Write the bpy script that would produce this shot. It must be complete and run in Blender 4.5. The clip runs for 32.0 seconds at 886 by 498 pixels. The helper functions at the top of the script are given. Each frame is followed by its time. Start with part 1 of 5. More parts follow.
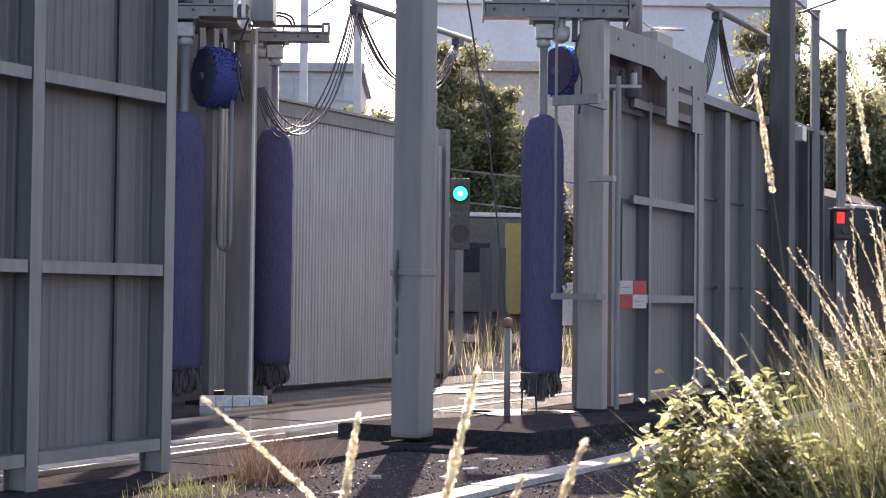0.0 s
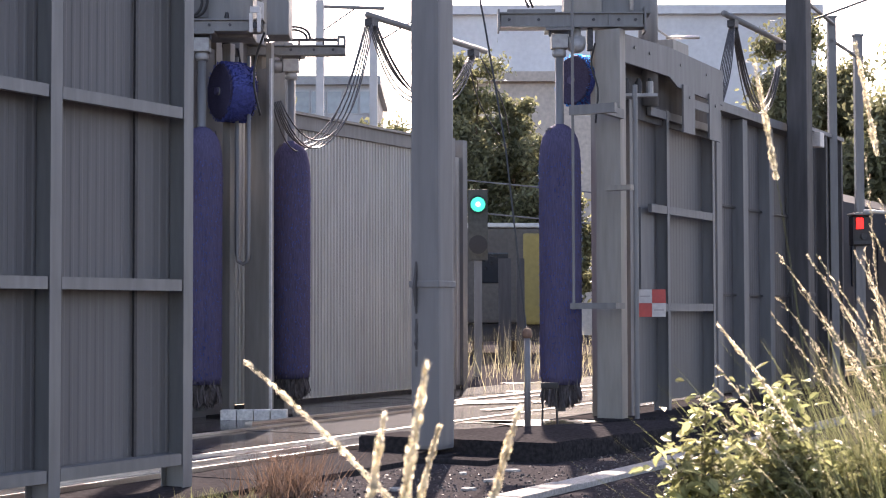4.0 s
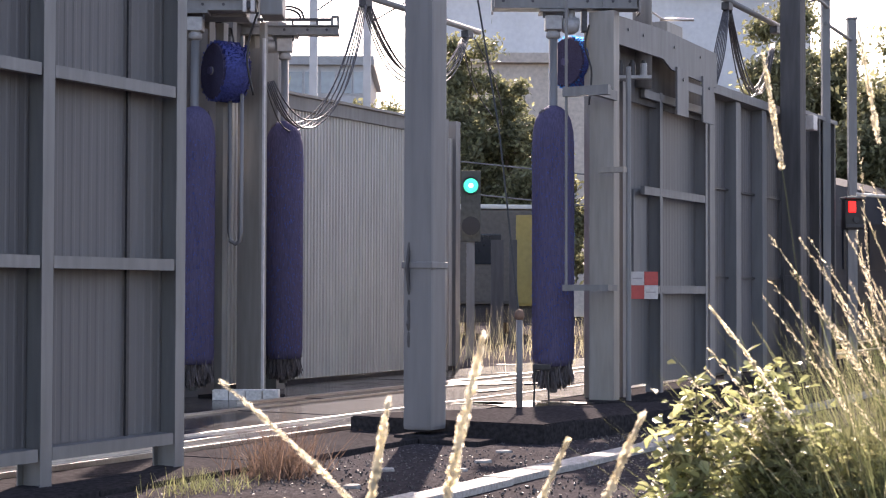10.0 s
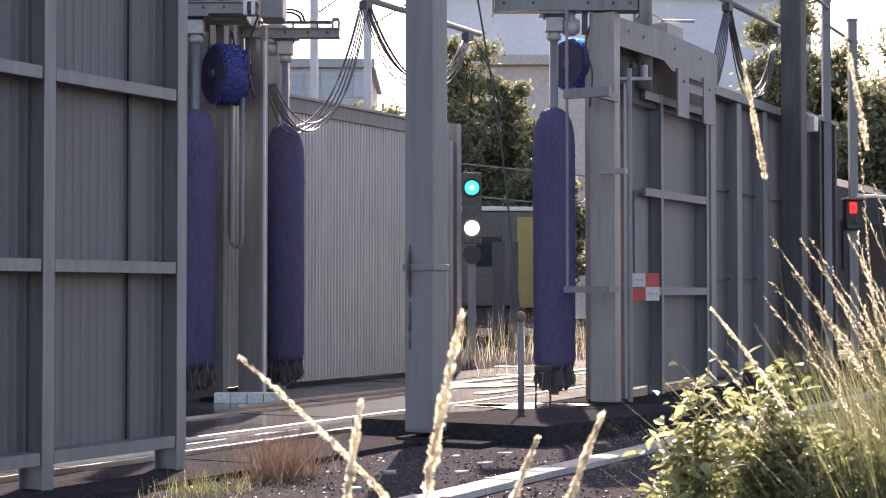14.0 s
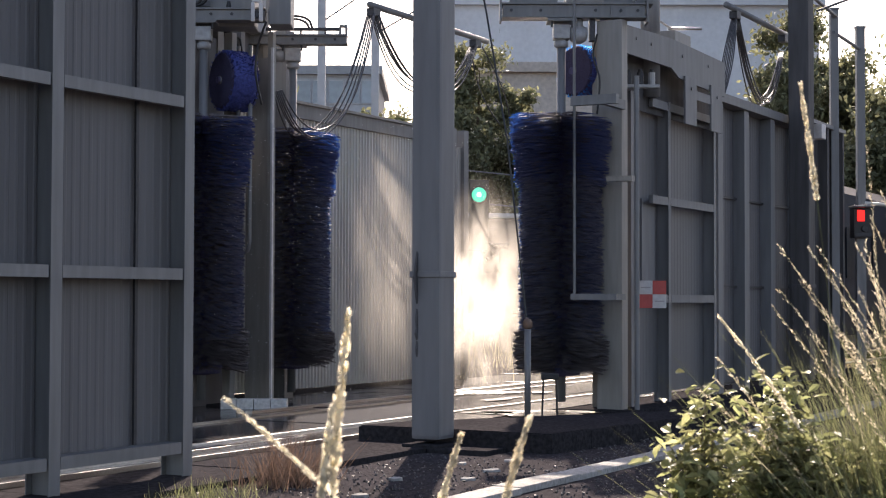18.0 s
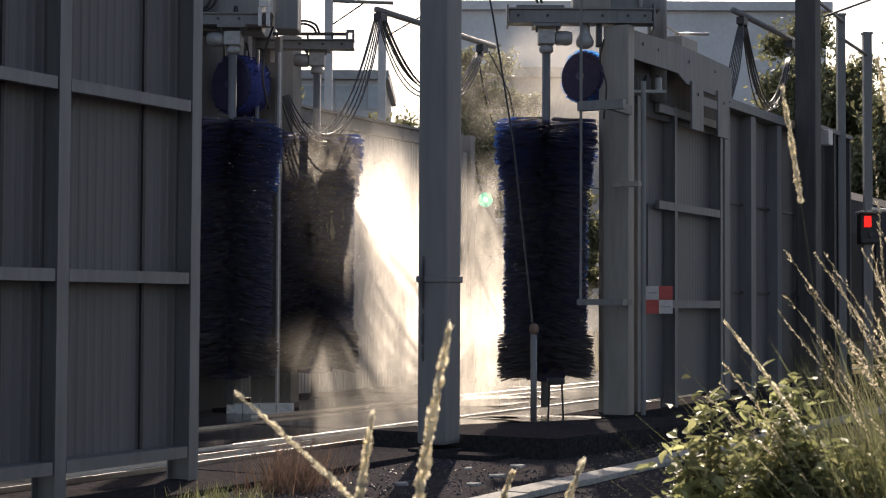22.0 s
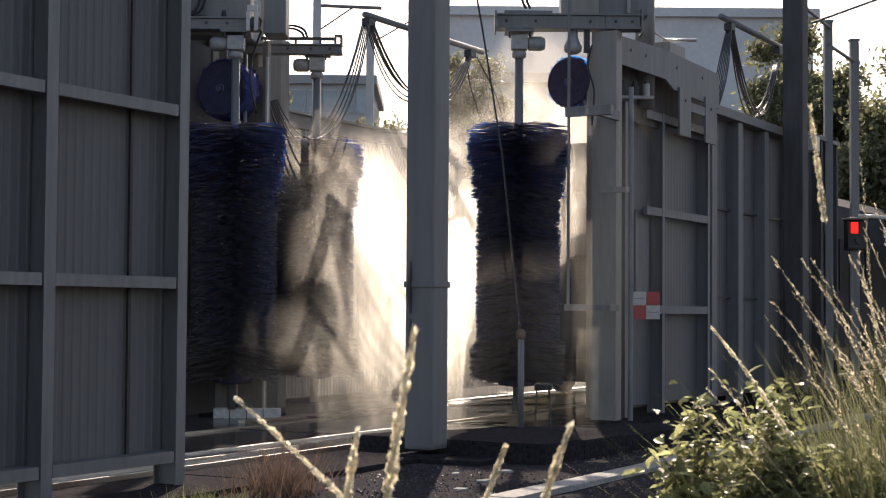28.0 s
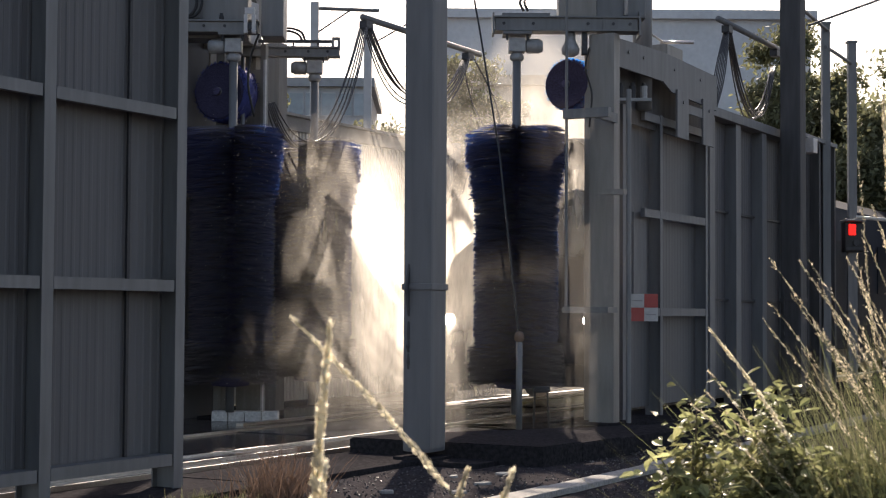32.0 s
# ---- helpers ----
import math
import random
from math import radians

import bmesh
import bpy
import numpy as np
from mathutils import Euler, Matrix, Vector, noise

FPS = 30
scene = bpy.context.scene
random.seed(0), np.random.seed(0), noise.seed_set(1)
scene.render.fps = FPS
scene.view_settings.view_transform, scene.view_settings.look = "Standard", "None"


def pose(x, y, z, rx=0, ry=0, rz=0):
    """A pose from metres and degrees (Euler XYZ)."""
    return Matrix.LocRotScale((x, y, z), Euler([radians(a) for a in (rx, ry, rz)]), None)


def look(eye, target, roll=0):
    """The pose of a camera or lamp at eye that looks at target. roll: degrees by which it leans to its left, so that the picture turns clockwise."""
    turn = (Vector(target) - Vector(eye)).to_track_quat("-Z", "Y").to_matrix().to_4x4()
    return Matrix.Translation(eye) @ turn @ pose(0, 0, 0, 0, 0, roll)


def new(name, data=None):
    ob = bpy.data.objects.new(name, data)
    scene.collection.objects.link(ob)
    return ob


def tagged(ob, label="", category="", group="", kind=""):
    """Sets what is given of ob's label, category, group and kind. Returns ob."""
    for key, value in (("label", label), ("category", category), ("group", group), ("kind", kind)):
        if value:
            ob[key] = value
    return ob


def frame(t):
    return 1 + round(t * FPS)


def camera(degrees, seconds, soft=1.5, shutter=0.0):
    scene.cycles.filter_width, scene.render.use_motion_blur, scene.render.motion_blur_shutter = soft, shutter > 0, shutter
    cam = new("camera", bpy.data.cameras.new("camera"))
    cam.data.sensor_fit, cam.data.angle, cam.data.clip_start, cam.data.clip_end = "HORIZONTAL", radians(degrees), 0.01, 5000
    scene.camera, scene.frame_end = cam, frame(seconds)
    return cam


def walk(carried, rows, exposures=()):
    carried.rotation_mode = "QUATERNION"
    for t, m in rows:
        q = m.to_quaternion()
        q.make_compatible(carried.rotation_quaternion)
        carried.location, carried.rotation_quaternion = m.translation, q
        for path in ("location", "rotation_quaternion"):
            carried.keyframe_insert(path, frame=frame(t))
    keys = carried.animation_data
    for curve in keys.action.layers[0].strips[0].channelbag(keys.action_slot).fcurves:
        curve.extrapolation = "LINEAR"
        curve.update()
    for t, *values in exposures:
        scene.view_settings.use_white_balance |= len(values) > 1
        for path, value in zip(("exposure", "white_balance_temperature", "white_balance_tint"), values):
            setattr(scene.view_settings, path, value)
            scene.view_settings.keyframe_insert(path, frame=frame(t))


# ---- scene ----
# camera: carried by hand on one spot, yaw, pitch and roll in degrees
EYE = (0.0, 0.0, 1.3)
PATH = [
    (0.0, -0.645, 1.801, 0.600),
    (0.5, -0.481, 1.714, 0.524),
    (1.0, -0.033, 1.494, 0.034),
    (1.5, -0.092, 1.602, -0.009),
    (2.0, -0.189, 1.624, 0.053),
    (2.5, 0.090, 1.606, 0.029),
    (3.0, 0.005, 1.882, 0.013),
    (3.5, 0.083, 2.102, -0.156),
    (5.5, -0.175, 2.288, -0.031),
    (6.0, -0.031, 2.069, 0.001),
    (6.5, -0.304, 1.870, -0.087),
    (7.0, -0.295, 1.926, -0.133),
    (7.5, -0.147, 1.839, -0.073),
    (8.0, -0.425, 1.776, -0.099),
    (8.5, -0.343, 1.853, -0.008),
    (9.0, 0.000, 1.726, 0.000),
    (9.5, 0.026, 1.529, 0.017),
    (10.0, -0.243, 1.521, 0.152),
    (10.5, -0.540, 1.539, 0.212),
    (11.0, -0.494, 1.696, 0.196),
    (11.5, -0.716, 1.805, 0.226),
    (12.0, -0.411, 1.796, 0.020),
    (12.5, -0.348, 1.841, 0.051),
    (13.0, -0.295, 1.742, -0.162),
    (13.5, -0.211, 1.668, -0.085),
    (14.0, -0.200, 1.601, -0.024),
    (14.5, -0.034, 1.477, -0.004),
    (16.5, -0.274, 1.635, 0.073),
    (17.0, -0.365, 1.698, 0.161),
    (17.5, -0.208, 2.070, 0.064),
    (18.0, 0.054, 1.853, 0.132),
    (18.5, 0.240, 1.961, 0.338),
    (19.0, 0.282, 1.991, 0.348),
    (19.5, 0.291, 1.750, 0.528),
    (20.0, 0.165, 1.992, 0.399),
    (20.5, 0.121, 1.994, 0.323),
    (21.0, 0.244, 1.987, 0.361),
    (21.5, 0.199, 2.206, 0.390),
    (22.0, 0.285, 2.030, 0.283),
    (22.5, 0.233, 2.003, 0.321),
    (23.0, 0.031, 2.156, 0.235),
    (23.5, -0.059, 2.257, 0.017),
    (24.0, 0.026, 2.316, 0.050),
    (24.5, 0.049, 2.233, 0.188),
    (25.0, -0.070, 2.271, 0.204),
    (25.5, 0.077, 2.229, 0.187),
    (27.5, -0.357, 2.333, 0.391),
    (28.0, -0.165, 2.219, 0.412),
    (28.5, -0.144, 2.235, 0.181),
    (29.0, -0.056, 2.126, 0.262),
    (29.5, -0.086, 2.096, 0.244),
    (30.0, -0.330, 2.253, 0.229),
    (30.5, -0.238, 2.147, 0.188),
    (31.0, -0.043, 2.064, 0.187),
    (31.5, 0.037, 2.147, 0.298),
    (32.0, -0.239, 2.311, 0.319),
]

cam = camera(31.42, 32.0, soft=1.1, shutter=0.5)
cam.data.dof.use_dof, cam.data.dof.focus_distance, cam.data.dof.aperture_fstop = True, 19.0, 11.0
walk(cam, [(t, pose(*EYE, 90 + p, 0, y) @ pose(0, 0, 0, 0, 0, r)) for t, y, p, r in PATH],
     exposures=[(0, 2.1, 7150, 25), (14.6, 2.1, 7150, 25), (16.6, 1.6, 7050, 21), (18.5, 1.4, 7050, 20), (21, 0.78, 7250, 17), (23.5, 0.86, 7250, 17), (25, 1.25, 7250, 17), (27.6, 1.0, 7250, 17), (32, 0.95, 7200, 17)])

# ---- sky and sun ----
SUN_EL, SUN_AZ = radians(36), radians(3)
world = bpy.data.worlds.new("sky")
scene.world = world
world.use_nodes = True
_n = world.node_tree.nodes
_sky = _n.new("ShaderNodeTexSky")
_sky.sky_type, _sky.sun_disc = "NISHITA", False
_sky.sun_elevation, _sky.sun_rotation = SUN_EL, SUN_AZ
_sky.dust_density, _sky.air_density = 2.0, 1.0
_n["Background"].inputs["Strength"].default_value = 0.1
world.node_tree.links.new(_sky.outputs[0], _n["Background"].inputs[0])
_sd = bpy.data.lights.new("sun", "SUN")
_sd.energy, _sd.angle, _sd.color = 5.0, radians(0.6), (1.0, 0.93, 0.82)
_far = Vector((math.sin(SUN_AZ) * math.cos(SUN_EL), math.cos(SUN_AZ) * math.cos(SUN_EL), math.sin(SUN_EL)))
new("sun", _sd).matrix_world = look(_far * 80, (0, 0, 0))

# ---- the track's frame: s along the track, p away from the camera across it ----
AXIS = Matrix.Rotation(radians(61), 4, "Z")


def at(s, p, z=0.0, turn=0.0):
    return AXIS @ Matrix.Translation((s, p, z)) @ Matrix.Rotation(radians(turn), 4, "Z")


# ---- materials ----
def mat(name, col, rough=0.6, metal=0.0, var=0.25, fine=40.0, coarse=2.5, bump=0.15, dirt=None, dirt_amt=0.4,
        translucent=0.0, tcol=None, island=0.0, rand=0.0, spec=0.5, streak=False):
    m = bpy.data.materials.new(name)
    m.use_nodes = True
    t = m.node_tree
    N, L = t.nodes, t.links
    b = N["Principled BSDF"]
    tc = N.new("ShaderNodeTexCoord")
    src = tc.outputs["Object"]
    if streak:
        mp = N.new("ShaderNodeMapping")
        mp.inputs["Scale"].default_value = (1, 1, 0.12)
        L.new(src, mp.inputs[0])
        src = mp.outputs[0]
    n1, n2 = N.new("ShaderNodeTexNoise"), N.new("ShaderNodeTexNoise")
    n1.inputs["Scale"].default_value, n2.inputs["Scale"].default_value = fine, coarse
    n1.inputs["Detail"].default_value, n2.inputs["Detail"].default_value = 4, 5
    L.new(src, n1.inputs["Vector"])
    L.new(src, n2.inputs["Vector"])
    r1 = N.new("ShaderNodeMapRange")
    r1.inputs[1].default_value, r1.inputs[2].default_value = 0.3, 0.7
    r1.inputs[3].default_value, r1.inputs[4].default_value = 1 - var, 1 + var
    L.new(n1.outputs[0], r1.inputs[0])
    mix = N.new("ShaderNodeMix")
    mix.data_type = "RGBA"
    mix.inputs[6].default_value = (*col, 1)
    mix.inputs[7].default_value = (*(dirt or [c * 0.55 for c in col]), 1)
    r2 = N.new("ShaderNodeMapRange")
    r2.inputs[1].default_value, r2.inputs[2].default_value = 0.45, 0.75
    r2.inputs[3].default_value, r2.inputs[4].default_value = 0, dirt_amt
    L.new(n2.outputs[0], r2.inputs[0])
    L.new(r2.outputs[0], mix.inputs[0])
    hsv = N.new("ShaderNodeHueSaturation")
    L.new(mix.outputs[2], hsv.inputs["Color"])
    val = r1.outputs[0]
    if island or rand:
        g = N.new("ShaderNodeNewGeometry") if island else N.new("ShaderNodeObjectInfo")
        r3 = N.new("ShaderNodeMapRange")
        k = island or rand
        r3.inputs[3].default_value, r3.inputs[4].default_value = 1 - k, 1 + k
        L.new(g.outputs["Random Per Island" if island else "Random"], r3.inputs[0])
        mu = N.new("ShaderNodeMath")
        mu.operation = "MULTIPLY"
        L.new(val, mu.inputs[0])
        L.new(r3.outputs[0], mu.inputs[1])
        val = mu.outputs[0]
    L.new(val, hsv.inputs["Value"])
    L.new(hsv.outputs[0], b.inputs["Base Color"])
    b.inputs["Roughness"].default_value, b.inputs["Metallic"].default_value = rough, metal
    b.inputs["Specular IOR Level"].default_value = spec
    if bump:
        bp = N.new("ShaderNodeBump")
        bp.inputs["Strength"].default_value, bp.inputs["Distance"].default_value = bump, 0.02
        L.new(n1.outputs[0], bp.inputs["Height"])
        L.new(bp.outputs[0], b.inputs["Normal"])
    if translucent:
        tr = N.new("ShaderNodeBsdfTranslucent")
        if tcol:
            tr.inputs[0].default_value = (*tcol, 1)
        else:
            L.new(hsv.outputs[0], tr.inputs[0])
        ms = N.new("ShaderNodeMixShader")
        ms.inputs[0].default_value = translucent
        L.new(b.outputs[0], ms.inputs[1])
        L.new(tr.outputs[0], ms.inputs[2])
        L.new(ms.outputs[0], N["Material Output"].inputs[0])
    return m


def glow(name, col, power):
    m = bpy.data.materials.new(name)
    m.use_nodes = True
    b = m.node_tree.nodes["Principled BSDF"]
    b.inputs["Base Color"].default_value = (*col, 1)
    b.inputs["Emission Color"].default_value = (*col, 1)
    b.inputs["Emission Strength"].default_value = power
    return m


def glass_mat(name, col=(0.02, 0.025, 0.03)):
    return mat(name, col, 0.08, 0, var=0.1, fine=6, coarse=0.7, bump=0.01, spec=0.8)


def mist_mat(name, dens, scale, seed, col=(1.0, 0.95, 0.86)):
    """Drifting spray: light passes through, thinning to the edge of the puff."""
    m = bpy.data.materials.new(name)
    m.use_nodes = True
    t = m.node_tree
    N, L = t.nodes, t.links
    N.remove(N["Principled BSDF"])
    tc = N.new("ShaderNodeTexCoord")
    ln = N.new("ShaderNodeVectorMath")
    ln.operation = "LENGTH"
    L.new(tc.outputs["Object"], ln.inputs[0])
    fall = N.new("ShaderNodeMapRange")
    fall.interpolation_type = "SMOOTHERSTEP"
    fall.inputs[1].default_value, fall.inputs[2].default_value = 1.0, 0.25
    L.new(ln.outputs["Value"], fall.inputs[0])
    oi = N.new("ShaderNodeObjectInfo")
    add = N.new("ShaderNodeVectorMath")
    add.operation = "MULTIPLY_ADD"
    mp = N.new("ShaderNodeCombineXYZ")
    sc = N.new("ShaderNodeMath")
    sc.operation = "MULTIPLY"
    sc.inputs[1].default_value = 40 + seed
    L.new(oi.outputs["Random"], sc.inputs[0])
    L.new(sc.outputs[0], mp.inputs[0])
    L.new(sc.outputs[0], mp.inputs[2])
    add.inputs[1].default_value = (1.25, 1.0, 0.7)
    L.new(tc.outputs["Object"], add.inputs[0])
    L.new(mp.outputs[0], add.inputs[2])
    no = N.new("ShaderNodeTexNoise")
    no.inputs["Scale"].default_value, no.inputs["Detail"].default_value = scale, 7
    no.inputs["Roughness"].default_value = 0.62
    L.new(add.outputs[0], no.inputs["Vector"])
    nr = N.new("ShaderNodeMapRange")
    nr.inputs[1].default_value, nr.inputs[2].default_value = 0.34, 0.72
    L.new(no.outputs[0], nr.inputs[0])
    mu = N.new("ShaderNodeMath")
    mu.operation = "MULTIPLY"
    L.new(fall.outputs[0], mu.inputs[0])
    L.new(nr.outputs[0], mu.inputs[1])
    m2 = N.new("ShaderNodeMath")
    m2.operation = "MULTIPLY"
    m2.inputs[1].default_value = dens
    L.new(mu.outputs[0], m2.inputs[0])
    tl, tp, df = N.new("ShaderNodeBsdfTranslucent"), N.new("ShaderNodeBsdfTransparent"), N.new("ShaderNodeMixShader")
    tl.inputs[0].default_value = (*col, 1)
    L.new(m2.outputs[0], df.inputs[0])
    L.new(tp.outputs[0], df.inputs[1])
    L.new(tl.outputs[0], df.inputs[2])
    L.new(df.outputs[0], N["Material Output"].inputs[0])
    return m


M = {
    "ground": mat("dark_ballast_soil", (0.042, 0.039, 0.042), 0.85, var=0.4, fine=30, coarse=1.2, bump=0.8, dirt=(0.034, 0.03, 0.027), spec=0.0),
    "apron": mat("wet_concrete", (0.042, 0.04, 0.043), 0.16, var=0.3, fine=18, coarse=0.8, bump=0.03, dirt=(0.03, 0.028, 0.031), dirt_amt=0.8, spec=0.17),
    "kerb": mat("tarred_concrete", (0.034, 0.032, 0.034), 0.7, var=0.35, fine=25, coarse=1.5, bump=0.4, spec=0.0),
    "trough": mat("pale_concrete", (0.36, 0.35, 0.33), 0.9, var=0.25, fine=35, coarse=2, bump=0.3, rand=0.15, spec=0.0),
    "block": mat("white_concrete", (0.58, 0.57, 0.54), 0.85, var=0.2, fine=35, coarse=4, bump=0.3),
    "stone": mat("ballast_stone", (0.075, 0.07, 0.07), 0.5, var=0.25, fine=60, island=0.35, bump=0.2, spec=0.2),
    "water": mat("standing_water", (0.02, 0.02, 0.02), 0.24, var=0.1, fine=8, coarse=1.0, bump=0.06, spec=1.0),
    "rail": mat("worn_rail_steel", (0.5, 0.48, 0.47), 0.28, 1.0, var=0.15, fine=60, bump=0.05, dirt=(0.22, 0.13, 0.08), dirt_amt=0.3),
    "galv": mat("galvanised_steel", (0.17, 0.17, 0.17), 0.55, 0.25, var=0.14, fine=14, coarse=1.2, bump=0.05, dirt=(0.24, 0.24, 0.24), dirt_amt=0.6, streak=True),
    "panel": mat("grey_coated_sheet", (0.113, 0.109, 0.11), 0.6, 0.0, var=0.06, fine=9, coarse=0.9, bump=0.05, dirt=(0.14, 0.135, 0.13), dirt_amt=0.6, streak=True, rand=0.06),
    "corr": mat("corrugated_sheet", (0.47, 0.465, 0.44), 0.55, 0.0, var=0.12, fine=8, coarse=0.8, bump=0.04, dirt=(0.4, 0.39, 0.37), dirt_amt=0.6, streak=True),
    # darker grey than the other screen panels, for the far right screen
    "dark_panel": mat("darker_grey_sheet", (0.095, 0.092, 0.096), 0.6, 0.0, var=0.08, fine=9, coarse=0.9, bump=0.05, dirt=(0.07, 0.067, 0.065), dirt_amt=0.7, streak=True, rand=0.06),
    "pole": mat("grey_mast_paint", (0.155, 0.155, 0.158), 0.6, 0.0, var=0.12, fine=12, coarse=1.4, bump=0.06, streak=True),
    # far mast and end screen: their shade is in this colour; plain dark elsewhere
    "dark_pole": mat("dark_shade_paint", (0.08, 0.077, 0.078), 0.7, 0.0, var=0.2, fine=12, coarse=1.4, bump=0.06, streak=True, spec=0.2),
    "cream": mat("cream_grey_paint", (0.25, 0.235, 0.215), 0.55, 0.0, var=0.12, fine=16, coarse=1.5, bump=0.05, dirt=(0.2, 0.165, 0.12), streak=True),
    "dark": mat("dark_steel", (0.05, 0.05, 0.055), 0.5, 0.5, var=0.2, fine=30),
    "black": mat("black_rubber", (0.012, 0.012, 0.014), 0.45, var=0.2, fine=30, bump=0.05),
    "cable": mat("grey_cable", (0.045, 0.043, 0.046), 0.35, var=0.2, fine=30, bump=0.05),
    "bristle": mat("blue_bristle", (0.125, 0.11, 0.118), 0.6, var=0.3, fine=25, coarse=3, bump=0.1, dirt=(0.11, 0.09, 0.08), dirt_amt=0.9, translucent=0.08, tcol=(0.03, 0.26, 1.0), island=0.3, spec=0.05),
    "bristle_low": mat("dark_blue_bristle", (0.125, 0.112, 0.118), 0.7, var=0.3, fine=25, coarse=3, bump=0.1, dirt=(0.11, 0.096, 0.09), dirt_amt=0.8, island=0.25, spec=0.05),
    "bristle_top": mat("clean_blue_bristle", (0.095, 0.086, 0.115), 0.6, var=0.3, fine=25, coarse=3, bump=0.1, translucent=0.1, tcol=(0.03, 0.22, 1.0), island=0.3, spec=0.05),
    "core": mat("blue_core", (0.085, 0.078, 0.14), 0.8, var=0.22, fine=70, coarse=3, bump=0.5, dirt=(0.055, 0.05, 0.1), dirt_amt=0.7, streak=True, spec=0.05),
    "pile": mat("backlit_blue_pile", (0.07, 0.065, 0.13), 0.6, var=0.25, fine=40, bump=0.1, translucent=0.3, tcol=(0.03, 0.24, 1.0), island=0.35, spec=0.05),
    "motor": mat("motor_grey", (0.33, 0.33, 0.33), 0.5, 0.2, var=0.15, fine=20),
    "red": mat("sign_red", (0.48, 0.07, 0.06), 0.5, var=0.12, fine=20),
    "white": mat("sign_white", (0.55, 0.53, 0.52), 0.5, var=0.1, fine=20),
    "text": mat("sign_grey", (0.35, 0.33, 0.33), 0.6, var=0.1),
    "yellow": mat("train_yellow", (0.32, 0.24, 0.07), 0.5, var=0.12, fine=6, coarse=0.8, bump=0.02, dirt=(0.4, 0.28, 0.06)),
    "trainw": mat("train_pale_grey", (0.62, 0.6, 0.55), 0.4, var=0.1, fine=6, coarse=0.8, bump=0.02),
    "umber": mat("umber_paint", (0.11, 0.095, 0.08), 0.6, var=0.2, fine=8, coarse=0.8, bump=0.03),
    "board": mat("signal_board", (0.09, 0.09, 0.08), 0.8, var=0.2, fine=12, bump=0.05, spec=0.1),
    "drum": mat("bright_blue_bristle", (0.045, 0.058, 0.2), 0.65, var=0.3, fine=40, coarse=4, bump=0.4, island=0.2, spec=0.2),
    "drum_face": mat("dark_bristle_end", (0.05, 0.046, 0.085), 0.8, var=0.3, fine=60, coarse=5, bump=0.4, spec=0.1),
    "drum_tip": mat("backlit_blue_bristle", (0.05, 0.054, 0.155), 0.5, var=0.3, fine=40, bump=0.2, translucent=0.55, tcol=(0.06, 0.4, 1.0), island=0.3, spec=0.2),
    "drop": mat("water_drop", (0.9, 0.9, 0.88), 0.2, var=0.05, fine=20, bump=0, translucent=0.6),
    "navy": mat("train_dark_blue", (0.02, 0.022, 0.03), 0.6, var=0.15, fine=6, coarse=0.8, bump=0.02, spec=0.1),
    "glass": glass_mat("dark_glass"),
    "train_glass": mat("train_side_glass", (0.02, 0.022, 0.028), 0.5, var=0.1, fine=6, bump=0.01, spec=0.05),
    "pane": mat("office_pane", (0.32, 0.36, 0.38), 0.25, var=0.12, fine=3, coarse=0.5, bump=0.02, rand=0.2),
    "blue_b": mat("grey_cladding", (0.65, 0.65, 0.65), 0.7, var=0.06, fine=4, coarse=0.3, bump=0.03),
    "brown_b": mat("buff_brick", (0.55, 0.47, 0.4), 0.8, var=0.15, fine=5, coarse=0.4, bump=0.1),
    "pale_b": mat("pale_render", (0.5, 0.5, 0.5), 0.8, var=0.08, fine=4, coarse=0.4, bump=0.05),
    "bark": mat("bark", (0.12, 0.09, 0.065), 0.9, var=0.4, fine=20, bump=0.6),
    "leaf": mat("tree_leaf", (0.19, 0.195, 0.11), 0.55, var=0.3, fine=2, coarse=0.6, bump=0, dirt=(0.12, 0.11, 0.045), translucent=0.45, island=0.5, spec=0.3),
    "hedge": mat("bramble_leaf", (0.25, 0.27, 0.125), 0.4, var=0.35, fine=8, coarse=4, bump=0.1, dirt=(0.4, 0.36, 0.2), dirt_amt=0.7, translucent=0.5, island=0.65),
    "dry": mat("golden_grass", (0.42, 0.38, 0.25), 0.6, var=0.3, fine=15, coarse=5, bump=0.1, dirt=(0.25, 0.24, 0.1), dirt_amt=0.9, translucent=0.5, island=0.45),
    "straw": mat("dry_grass", (0.8, 0.74, 0.58), 0.6, var=0.25, fine=15, coarse=5, bump=0.1, dirt=(0.5, 0.42, 0.26), dirt_amt=0.7, translucent=0.55, island=0.4),
    "panicle": mat("ripe_grass_head", (0.78, 0.69, 0.52), 0.6, var=0.3, fine=15, coarse=6, bump=0.1, dirt=(0.3, 0.24, 0.14), dirt_amt=0.9, translucent=0.5, island=0.6),
    "blade": mat("green_grass", (0.14, 0.155, 0.07), 0.55, var=0.3, fine=8, coarse=5, bump=0.05, dirt=(0.28, 0.25, 0.15), dirt_amt=0.8, translucent=0.42, island=0.55),
    "rust": mat("rusty_weed", (0.15, 0.1, 0.075), 0.8, var=0.3, fine=15, bump=0.1, translucent=0.3, island=0.35),
    "green_l": glow("signal_green", (0.005, 0.75, 0.45), 0.34),
    "green_c": glow("signal_green_core", (0.55, 1.0, 0.9), 0.6),
    "white_l": glow("signal_white", (1, 1, 1), 1.2),
    "red_l": glow("signal_red", (1, 0.02, 0.015), 0.7),
    "head_l": glow("headlamp", (1, 0.95, 0.85), 90),
}


